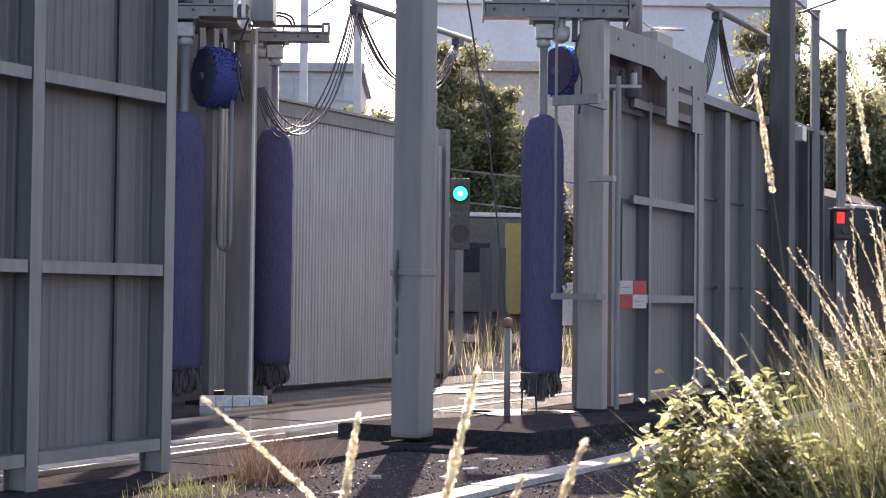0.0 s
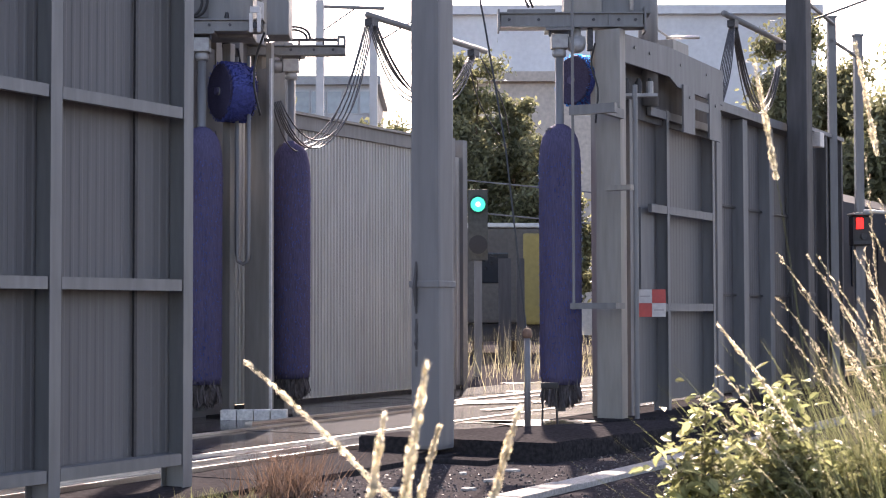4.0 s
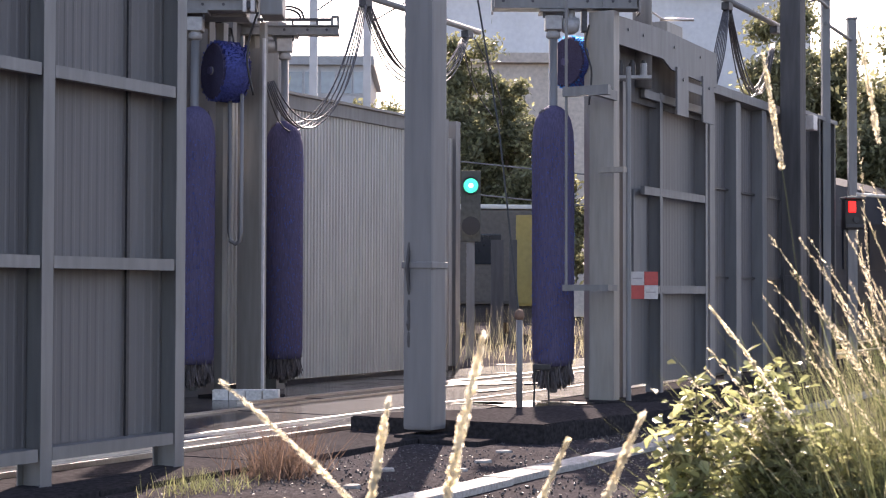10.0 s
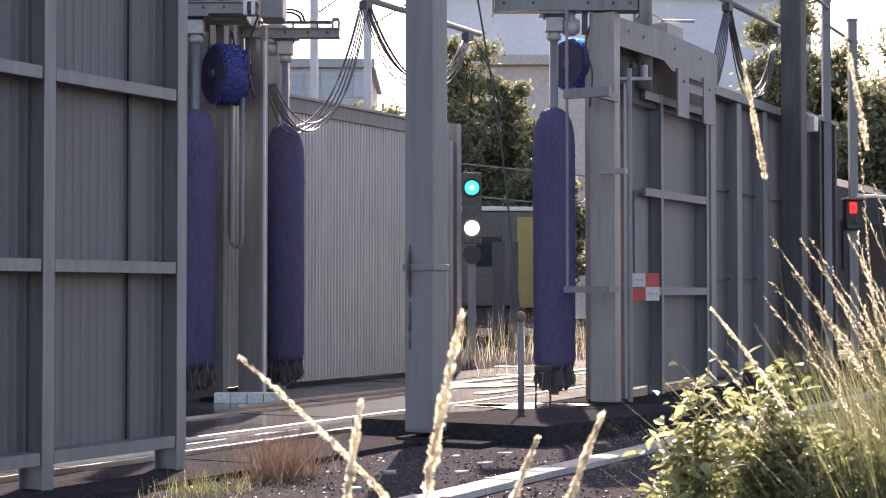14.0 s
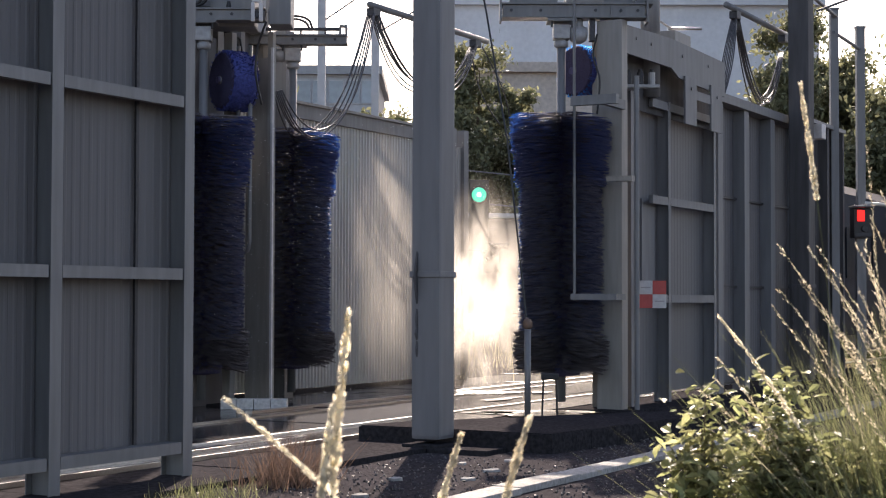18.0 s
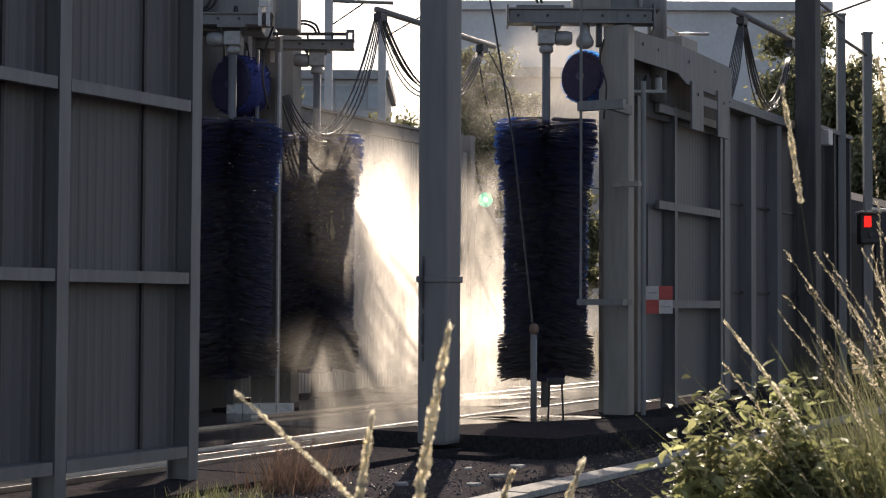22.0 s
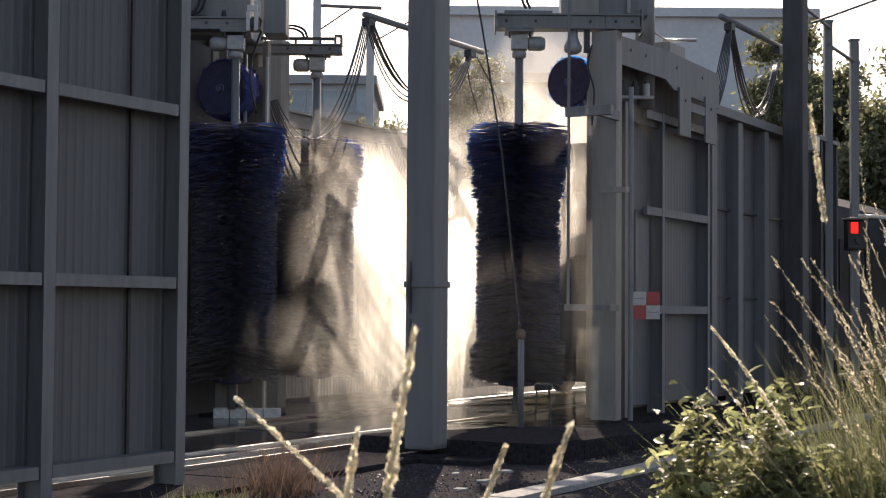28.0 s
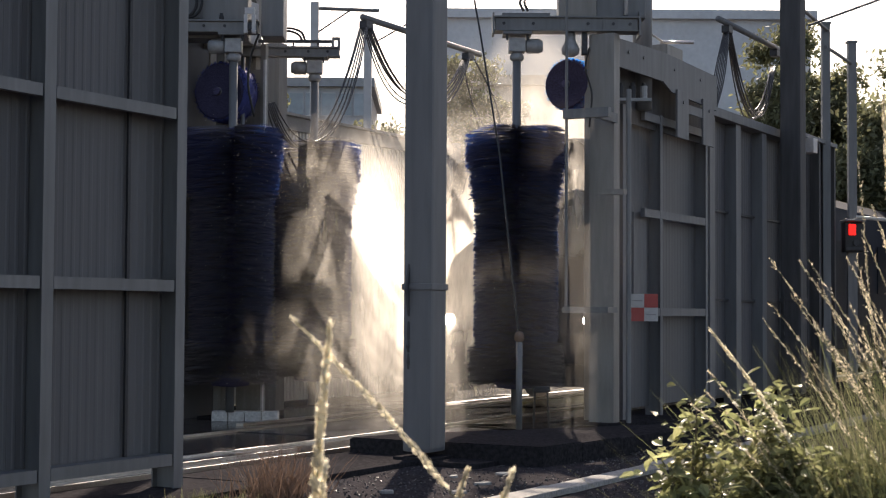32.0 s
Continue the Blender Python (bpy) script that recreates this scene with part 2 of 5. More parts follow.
# ---- mesh helpers ----
def part(name, bm, material, parent=None, label="", smooth=False):
    me = bpy.data.meshes.new(name)
    bm.normal_update()
    bm.to_mesh(me)
    bm.free()
    me.materials.append(material)
    if smooth:
        me.polygons.foreach_set("use_smooth", [True] * len(me.polygons))
    ob = new(name, me)
    ob.parent = parent
    if label:
        tagged(ob, label)
    return ob


def share(name, me, parent, m):
    """One more piece on mesh data that is already there."""
    ob = new(name, me)
    ob.parent = parent
    ob.matrix_basis = m
    return ob


def thing(name, m, label, category, group="", kind=""):
    ob = new(name)
    ob.empty_display_size = 0.1
    ob.matrix_basis = m
    return tagged(ob, label, category, group, kind)


def box(bm, x0, x1, y0, y1, z0, z1, bev=0.0):
    r = bmesh.ops.create_cube(bm, size=1.0)
    vs = r["verts"]
    bmesh.ops.scale(bm, vec=(x1 - x0, y1 - y0, z1 - z0), verts=vs)
    bmesh.ops.translate(bm, vec=((x0 + x1) / 2, (y0 + y1) / 2, (z0 + z1) / 2), verts=vs)
    if bev:
        bmesh.ops.bevel(bm, geom=list({e for v in vs for e in v.link_edges}), offset=bev, segments=2, affect="EDGES", profile=0.7)
    return bm


def boxes(*args, bev=0.0):
    bm = bmesh.new()
    for a in args:
        box(bm, *a, bev=bev)
    return bm


def tube(bm, pts, r, n=10, r1=None, cap=True):
    """A round bar along a line of points, tapering to r1."""
    pts = [Vector(p) for p in pts]
    rings = []
    up = Vector((0.31, 0.17, 0.93))
    for i, p in enumerate(pts):
        d = (pts[min(i + 1, len(pts) - 1)] - pts[max(i - 1, 0)]).normalized()
        a = d.cross(up)
        if a.length < 0.1:
            a = d.cross(Vector((1, 0, 0)))
        a.normalize()
        b = d.cross(a)
        k = r if r1 is None else r + (r1 - r) * i / max(1, len(pts) - 1)
        rings.append([bm.verts.new(p + (a * math.cos(q) + b * math.sin(q)) * k) for q in [2 * math.pi * j / n for j in range(n)]])
    for A, B in zip(rings, rings[1:]):
        for j in range(n):
            bm.faces.new((A[j], A[(j + 1) % n], B[(j + 1) % n], B[j]))
    if cap:
        bm.faces.new(rings[0][::-1])
        bm.faces.new(rings[-1])
    return bm


def bent(pts, n=6):
    """Points on a smooth line through the given ones."""
    P = [Vector(p) for p in pts]
    P = [P[0] * 2 - P[1]] + P + [P[-1] * 2 - P[-2]]
    out = []
    for a, b, c, d in zip(P, P[1:], P[2:], P[3:]):
        for i in range(n):
            u = i / n
            out.append(0.5 * (2 * b + (c - a) * u + (2 * a - 5 * b + 4 * c - d) * u * u + (3 * b - a - 3 * c + d) * u ** 3))
    return out + [P[-2]]


def lathe(bm, prof, n=20, m=None):
    """Turn (radius, height) pairs round z."""
    rings = []
    for r, z in prof:
        rings.append([bm.verts.new((r * math.cos(2 * math.pi * j / n), r * math.sin(2 * math.pi * j / n), z)) for j in range(n)])
    for A, B in zip(rings, rings[1:]):
        for j in range(n):
            bm.faces.new((A[j], A[(j + 1) % n], B[(j + 1) % n], B[j]))
    bm.faces.new(rings[0][::-1])
    bm.faces.new(rings[-1])
    if m is not None:
        bmesh.ops.transform(bm, matrix=m, verts=[v for r in rings for v in r])
    return bm


def ibeam(x, y0, y1, z0, z1, w=0.11, t=0.012):
    """An upright rolled post: two flanges across s, a web along p."""
    return boxes((x - w / 2, x + w / 2, y0, y0 + t, z0, z1), (x - w / 2, x + w / 2, y1 - t, y1, z0, z1),
                 (x - t / 2, x + t / 2, y0 + t, y1 - t, z0, z1))


def soup(name, verts, faces, material, parent=None):
    me = bpy.data.meshes.new(name)
    me.from_pydata(verts, [], faces)
    me.materials.append(material)
    ob = new(name, me)
    ob.parent = parent
    return ob


# ---- ground ----
def ground():
    bm = bmesh.new()
    bmesh.ops.create_grid(bm, x_segments=90, y_segments=90, size=1.0)
    for v in bm.verts:
        x, y = v.co.x, v.co.y
        v.co.x, v.co.y = math.copysign(abs(x) ** 3, x) * 600 + x * 12, math.copysign(abs(y) ** 3, y) * 600 + y * 20 + 10
        v.co.z = -0.06 + 0.03 * noise.noise(v.co * 0.8)
    g = part("ground", bm, M["ground"])
    return tagged(g, "dark ballast and soil beside a railway track", "ground", kind="structure")


def apron():
    g = thing("pavement", at(0, 0), "wet dark concrete apron of the train wash", "pavement", kind="structure")
    rng = random.Random(3)
    meshes = []
    for k in range(4):
        bm = boxes((0.008, 1.992, 0, 1.085, -0.2, -0.004 * k), bev=0.006)
        o = part("slab", bm, M["apron" if k < 3 else "kerb"], g)
        meshes.append(o.data)
        bpy.data.objects.remove(o)
    for i in range(16):
        for j in range(-1, 4):
            share("slab", meshes[3 if j < 0 else rng.randrange(3)], g, Matrix.Translation((4 + 2 * i, 8.05 + 1.1 * j, rng.uniform(-0.006, 0.0))))


def rails():
    for p in (8.78, 10.26):
        r = thing("rail", at(0, p), "worn shiny steel rail set in the wash apron", "rail", "rails", "structure")
        part("rail_head", boxes((0, 60, -0.024, 0.024, -0.02, 0.014), bev=0.006), M["rail"], r)
        part("rail_foot", boxes((0, 60, -0.07, 0.07, -0.14, -0.021)), M["dark"], r)
    k = thing("drip_edge", at(14.75, 10.74), "pale steel edging strip along the far side of the track", "edging", kind="structure")
    for i in range(5):
        part("strip", boxes((i * 2.0, i * 2.0 + 1.99, -0.05, 0.05, -0.02, 0.02), bev=0.004), M["rail"], k)
    d = thing("drain_channel", at(6, 8.0), "steel edged drain channel beside the track", "drain", kind="structure")
    for y, e in ((-0.02, 6.8), (0.33, 6.35)):
        part("edge", boxes((0, e, y - 0.01, y + 0.01, -0.05, 0.026), bev=0.003), M["rail"], d)
    bm = bmesh.new()
    for i in range(63):
        box(bm, 0.02 + i * 0.1, 0.07 + i * 0.1, -0.005, 0.315, -0.045, -0.012)
    part("grating", bm, M["dark"], d)


def kerb_bank():
    k = thing("kerb", at(0, 0), "low dark concrete kerb at the foot of the wash", "kerb", kind="structure")
    rng = random.Random(8)
    for i in range(14):
        s = 12.2 + 2.0 * i
        part("kerb_stone", boxes((s, s + 1.985, 6.35 + rng.uniform(-0.02, 0.02), 6.94, -0.2, -0.02 + rng.uniform(-0.008, 0.008)), bev=0.012), M["kerb"], k)


def step_slabs():
    """A low dark step before the wash, its far edge askew to the track."""
    k = thing("step", at(0, 0), "low dark concrete step in front of the wash", "step", kind="structure")
    far = [(12.6, 7.9), (13.35, 7.72), (14.2, 7.32), (15.2, 6.88), (16.15, 6.48), (17.3, 6.1), (18.5, 5.75)]
    for i, (a, c) in enumerate(zip(far, far[1:])):
        bm = bmesh.new()
        near = [(a[0], 5.9 - 0.05 * i), (c[0] - 0.008, 5.85 - 0.05 * i)]
        rim = [near[0], near[1], (c[0] - 0.008, c[1]), a]
        if rim[0][1] > rim[3][1] - 0.15:
            rim[0], rim[1] = (a[0], a[1] - 0.25), (c[0] - 0.008, c[1] - 0.25)
        lo, hi = [bm.verts.new((x, y, -0.15)) for x, y in rim], [bm.verts.new((x, y, 0.125 - 0.012 * i)) for x, y in rim]
        bm.faces.new(hi)
        bm.faces.new(lo[::-1])
        for q in range(4):
            bm.faces.new((lo[q], lo[(q + 1) % 4], hi[(q + 1) % 4], hi[q]))
        bmesh.ops.bevel(bm, geom=[e for e in bm.edges if min(v.co.z for v in e.verts) > 0], offset=0.012, segments=2, affect="EDGES")
        part("slab", bm, M["kerb"], k)


def cable_trough():
    k = thing("cable_trough", at(0, 0), "pale concrete cable trough with separate lids", "cable trough")
    part("channel", boxes((7, 40, 4.93, 5.13, -0.2, -0.08)), M["trough"], k)
    me = None
    rng = random.Random(5)
    for i in range(33):
        if me is None:
            o = part("lid", boxes((0.006, 0.994, -0.115, 0.115, 0, 0.05), bev=0.008), M["trough"], k)
            me = o.data
            bpy.data.objects.remove(o)
        share("lid", me, k, Matrix.Translation((7 + i, 5.03 + rng.uniform(-0.012, 0.012), -0.075 + rng.uniform(0, 0.012))) @ Matrix.Rotation(rng.uniform(-0.01, 0.01), 4, "Z"))


def puddle(s, p, ls, lp, seed, label, turn=0):
    bm = bmesh.new()
    rng = random.Random(seed)
    c = bm.verts.new((0, 0, 0.006))
    ring = []
    ph = [rng.uniform(0, 6.28) for _ in range(4)]
    for i in range(48):
        a = 2 * math.pi * i / 48
        k = 1 + 0.18 * math.sin(3 * a + ph[0]) + 0.1 * math.sin(5 * a + ph[1]) + 0.06 * math.sin(9 * a + ph[2])
        ring.append(bm.verts.new((ls * k * math.cos(a), lp * k * math.sin(a), 0.006)))
    for i in range(48):
        bm.faces.new((c, ring[i], ring[(i + 1) % 48]))
    o = part("puddle", bm, M["water"])
    o.matrix_basis = at(s, p, 0, turn)
    tagged(o, label, "puddle", "puddles on the apron")


def ballast():
    """Loose stones between the cable trough and the kerb."""
    rng = random.Random(2)
    vs, fs = [], []
    for i in range(9000):
        s, p = rng.uniform(6, 17), rng.uniform(3.2, 8.1)
        if 4.82 < p < 5.25 or (p > 6.3 and s > 12.1):
            continue
        r = rng.uniform(0.006, 0.018)
        b = len(vs)
        x, y, z = at(s, p, -0.062 + r * 0.2).translation
        q = Euler((rng.uniform(0, 6), rng.uniform(0, 6), rng.uniform(0, 6))).to_matrix()
        for v in ((1, 0, 0), (-1, 0, 0), (0, 0.8, 0), (0, -0.8, 0), (0.2, 0, 0.7), (0, 0.2, -0.7)):
            w = q @ Vector(v) * r * rng.uniform(0.8, 1.2)
            vs.append((x + w.x, y + w.y, z + w.z))
        for f in ((0, 2, 4), (2, 1, 4), (1, 3, 4), (3, 0, 4), (2, 0, 5), (1, 2, 5), (3, 1, 5), (0, 3, 5)):
            fs.append([b + k for k in f])
    o = soup("ballast_stones", vs, fs, M["stone"])
    tagged(o, "loose dark ballast stones beside the track", "ballast", kind="stuff")


def chip(s, p, ls, lp, turn, seed):
    """A flat broken piece of pale concrete."""
    rng = random.Random(seed)
    bm = bmesh.new()
    n = 7
    rim = [(ls * rng.uniform(0.7, 1.1) * math.cos(2 * math.pi * i / n), lp * rng.uniform(0.7, 1.2) * math.sin(2 * math.pi * i / n)) for i in range(n)]
    lo, hi = [bm.verts.new((x, y, -0.03)) for x, y in rim], [bm.verts.new((x * 0.9, y * 0.85, 0.004 + 0.006 * math.sin(i))) for i, (x, y) in enumerate(rim)]
    bm.faces.new(hi)
    bm.faces.new(lo[::-1])
    for i in range(n):
        bm.faces.new((lo[i], lo[(i + 1) % n], hi[(i + 1) % n], hi[i]))
    o = part("concrete_chip", bm, M["trough"])
    o.matrix_basis = at(s, p, -0.045, turn)
    tagged(o, "flat pale chip of broken concrete on the ballast", "stone", "concrete chips")


# ---- screens on the near side ----
def ribbed(bm, x0, x1, y, z0, z1, step=0.1, depth=0.018):
    """A profiled sheet: shallow upright ribs along s."""
    n = max(2, round((x1 - x0) / step))
    w = (x1 - x0) / n
    prof = []
    for i in range(n):
        a = x0 + i * w
        prof += [(a, 0), (a + w * 0.5, 0), (a + w * 0.62, -depth), (a + w * 0.88, -depth)]
    prof.append((x1, 0))
    lo = [bm.verts.new((a, y + d, z0)) for a, d in prof]
    hi = [bm.verts.new((a, y + d, z1)) for a, d in prof]
    lo2 = [bm.verts.new((a, y + d + 0.012, z0)) for a, d in prof]
    hi2 = [bm.verts.new((a, y + d + 0.012, z1)) for a, d in prof]
    for i in range(len(prof) - 1):
        bm.faces.new((lo[i], lo[i + 1], hi[i + 1], hi[i]))
        bm.faces.new((lo2[i + 1], lo2[i], hi2[i], hi2[i + 1]))
        bm.faces.new((hi[i], hi[i + 1], hi2[i + 1], hi2[i]))
        bm.faces.new((lo[i + 1], lo[i], lo2[i], lo2[i + 1]))
    return bm


def screen_left():
    w = thing("wall_left", at(0, 7.4), "grey sheet metal splash screen on steel posts", "splash screen", kind="structure")
    posts = [2.3, 3.72, 5.14, 6.56, 7.98, 9.40]
    for s in posts:
        part("post", ibeam(s, 0, 0.21, -0.05 if s < 9 else -0.05, 5.4), M["galv"], w)
        part("base_plate", boxes((s - 0.12, s + 0.12, -0.06, 0.27, -0.06, -0.035)), M["galv"], w)
    for a, b in zip(posts, posts[1:]):
        for z0, z1 in ((0.18, 1.47), (1.472, 2.76), (2.762, 4.05), (4.052, 5.35)):
            part("panel", ribbed(bmesh.new(), a + 0.012, b - 0.012, 0.17, z0, z1, 0.09, 0.005), M["panel"], w)
        for z in (0.20, 1.49, 2.78, 4.07, 5.3):
            part("rail", boxes((a + 0.06, b - 0.075, 0.0, 0.055, z - 0.045, z + 0.04), (a + 0.06, b - 0.075, 0.055, 0.15, z + 0.033, z + 0.04)), M["galv"], w)
        part("joint_bar", boxes((b - 0.46, b - 0.43, 0.13, 0.15, 0.18, 5.35)), M["dark"], w)


def screen_right():
    w = thing("wall_right", at(0, 7.4), "grey sheet metal splash screen beyond the brush", "splash screen", kind="structure")
    posts = [18.15, 19.43, 21.2]
    for s in posts:
        part("post", ibeam(s, 0, 0.21, -0.05, 3.9, 0.09), M["pole"], w)
    for a, b in zip(posts, posts[1:]):
        for z0, z1 in ((0.1, 1.32), (1.322, 2.6), (2.602, 3.88)):
            part("panel", ribbed(bmesh.new(), a + 0.012, b - 0.012, 0.17, z0, z1, 0.11, 0.003), M["panel"], w)
        for z in (1.33, 2.6, 3.84):
            a1 = a + 0.68 if a < 19 else a + 0.05
            part("rail", boxes((a1, b - 0.06, 0.0, 0.055, z - 0.06, z + 0.045)), M["pole"], w)
    part("filler", boxes((18.75, 19.2, 0.12, 0.15, 1.4, 2.6)), M["pole"], w)
    v = thing("wall_right_far", at(0, 7.4), "tall grey sheet metal screen with a capping rail", "splash screen", kind="structure")
    posts = [21.45, 22.62, 23.9, 25.3]
    for s in posts:
        part("post", boxes((s - 0.11, s + 0.11, 0.0, 0.2, -0.05, 4.12), bev=0.01), M["pole"], v)
    for a, b in zip(posts, posts[1:]):
        for z0, z1 in ((0.1, 1.5), (1.505, 2.8), (2.805, 4.12)):
            part("panel", ribbed(bmesh.new(), a + 0.115, b - 0.115, 0.17, z0, z1, 0.11, 0.003), M["dark_panel"], v)
            part("seam_bar", boxes((a + 0.115, b - 0.115, 0.12, 0.145, z0 - 0.015, z0 + 0.015)), M["dark"], v)
    part("cap_rail", boxes((21.4, 25.4, -0.04, 0.22, 4.125, 4.26), bev=0.01), M["pole"], v)
    u = thing("wall_right_end", at(0, 7.3), "grey end screen behind the mast, shade painted into its colour", "splash screen", kind="structure")
    part("panel", ribbed(bmesh.new(), 25.6, 27.75, 0.17, 0.05, 4.25, 0.12, 0.01), M["dark_pole"], u)
    for s in (25.65, 26.7, 27.7):
        part("post", boxes((s - 0.05, s + 0.05, 0.0, 0.16, -0.05, 4.3)), M["dark_pole"], u)
    part("cap_rail", boxes((25.55, 27.8, -0.02, 0.2, 4.255, 4.32)), M["pole"], u)
    part("cover_box", boxes((25.9, 26.15, -0.12, 0.1, 4.0, 4.25), bev=0.02), M["white"], u)


def wall_far():
    w = thing("wall_far", at(0, 12.6), "corrugated grey sheet wall behind the track", "wall", kind="structure")
    for i in range(11):
        a = 12.35 + i * 1.0
        part("corrugated_sheet", ribbed(bmesh.new(), a, a + 0.995, 0.0, 0.05, 3.86, 0.085, 0.022), M["corr"], w)
    part("fascia", boxes((12.5, 23.0, -0.06, 0.12, 3.862, 4.06), bev=0.008), M["galv"], w)
    part("cap", boxes((12.5, 22.0, -0.1, 0.16, 4.062, 4.1)), M["cream"], w)
    part("plinth", boxes((12.3, 23.4, -0.08, 0.14, -0.1, 0.046)), M["apron"], w)
    for s in (22.9, 23.32):
        part("end_post", boxes((s - 0.08, s + 0.08, -0.09, 0.15, -0.05, 4.15)), M["galv"], w)


# ---- gantries ----
def level(ob, s, p):
    """Turn a part of a gantry square to the brush travel, at its brush."""
    ob.matrix_basis = Matrix.Translation((s, p, 0)) @ Matrix.Rotation(radians(-61), 4, "Z")
    return ob


def channel_arm(x0, x1, y, z0, z1, lip=0.022):
    """A rolled arm: web box with proud flanges above and below."""
    return boxes((x0, x1, -y + 0.03, y - 0.03, z0 + lip, z1 - lip), (x0 - 0.01, x1 + 0.01, -y, y, z0, z0 + lip - 0.001),
                 (x0 - 0.01, x1 + 0.01, -y, y, z1 - lip + 0.001, z1), bev=0.004)


def hex_bolt(x, y, z, r=0.02):
    return lathe(bmesh.new(), [(r, 0.0), (r, 0.015)], 6, Matrix.Translation((x, y, z)) @ Matrix.Rotation(radians(90), 4, "X"))


def gantry_near():
    g = thing("brush_gantry", at(17.0, 0), "grey steel gantry carrying the near washing brush", "gantry", "brush gantries")
    part("column", boxes((0.18, 0.36, 7.14, 7.46, -0.05, 4.62), bev=0.012), M["cream"], g)
    part("column", boxes((0.5, 0.62, 7.52, 7.66, -0.05, 4.5), bev=0.008), M["cream"], g)
    part("column", boxes((0.9, 1.05, 7.55, 7.7, -0.05, 4.1), bev=0.008), M["galv"], g)
    part("base_plate", boxes((0.0, 0.75, 6.95, 7.75, -0.06, 0.02)), M["kerb"], g)
    arm = level(part("arm", channel_arm(-0.70, 0.99, 0.13, 4.645, 4.825), M["galv"], g), 0, 7.84)
    part("end_plate", boxes((-0.735, -0.712, -0.14, 0.14, 4.61, 4.86), bev=0.004), M["galv"], arm)
    part("end_plate", boxes((1.002, 1.025, -0.14, 0.14, 4.59, 4.89), bev=0.004), M["galv"], arm)
    for x in (-0.6, -0.25, 0.4, 0.7, 0.9):
        part("bolt", hex_bolt(x, -0.1, 4.735), M["dark"], arm)
    part("stiffener", boxes((0.58, 0.6, -0.128, -0.1, 4.668, 4.802)), M["galv"], arm)
    level(part("drive_box", boxes((0.05, 0.5, -0.1, 0.25, 4.827, 5.4), bev=0.02), M["cream"], g), 0, 7.84)
    level(part("rear_box", boxes((0.5, 1.1, 0.0, 0.3, 4.827, 5.5), bev=0.02), M["galv"], g), 0, 7.84)
    level(part("cover_plate", boxes((-0.62, -0.05, -0.09, 0.09, 4.827, 4.865), bev=0.006), M["galv"], g), 0, 7.84)
    level(part("vent_pipe", tube(bmesh.new(), [(0.86, -0.05, 4.85), (0.86, -0.05, 5.4)], 0.025, 10), M["white"], g, smooth=True), 0, 7.84)
    b = bmesh.new()
    tube(b, [(1.8, 7.42, 3.9), (1.8, 7.42, 6.4)], 0.125, 20)
    part("stack_pipe", b, M["galv"], g, smooth=True)
    for k in range(2):
        b = tube(bmesh.new(), bent([(-0.36 + 0.05 * k, 0, 4.9), (-0.4 + 0.05 * k, 0, 5.02), (-0.26, 0.02, 5.15 - 0.05 * k), (-0.08, 0.04, 5.2 - 0.05 * k), (0.08, 0.06, 5.18 - 0.05 * k)]), 0.016, 8)
        level(part("hose", b, M["black"], g, smooth=True), 0, 7.84)
    b = bmesh.new()
    tube(b, bent([(0.1, 7.42, 4.45), (0.1, 7.47, 4.2), (0.1, 7.39, 3.9), (0.1, 7.42, 3.5)]), 0.012, 6)
    part("cable", b, M["black"], g)
    b = lathe(bmesh.new(), [(0.05, 4.36), (0.1, 4.39), (0.11, 4.45), (0.075, 4.52), (0.06, 4.56), (0.06, 4.638)], 16, Matrix.Translation((0.2, 0, 0)))
    level(part("gear_housing", b, M["motor"], g, smooth=True), 0, 7.84)
    level(part("cable_clamp", boxes((0.33, 0.4, -0.06, 0.06, 4.38, 4.638), bev=0.01), M["dark"], g), 0, 7.84)
    # splash guard frame in front of the column
    b = bmesh.new()
    tube(b, [(-0.4, 7.49, 1.3), (-0.4, 7.49, 5.4)], 0.017, 8)
    part("guard_rod", b, M["galv"], g)
    for z, w in ((3.6, 0.055), (1.34, 0.035)):
        part("guard_arm", boxes((-0.44, -0.36, 6.95, 7.52, z - w, z + w), (-0.4, 0.2, 7.1, 7.16, z - w, z + w)), M["galv"], g)
    part("guard_arm", boxes((-0.1, 0.0, 6.9, 7.22, 2.68, 2.74)), M["cream"], g)
    b = bmesh.new()
    tube(b, [(0.3, 7.0, 0.0), (0.3, 7.0, 3.95)], 0.03, 10)
    part("guard_post", b, M["galv"], g)


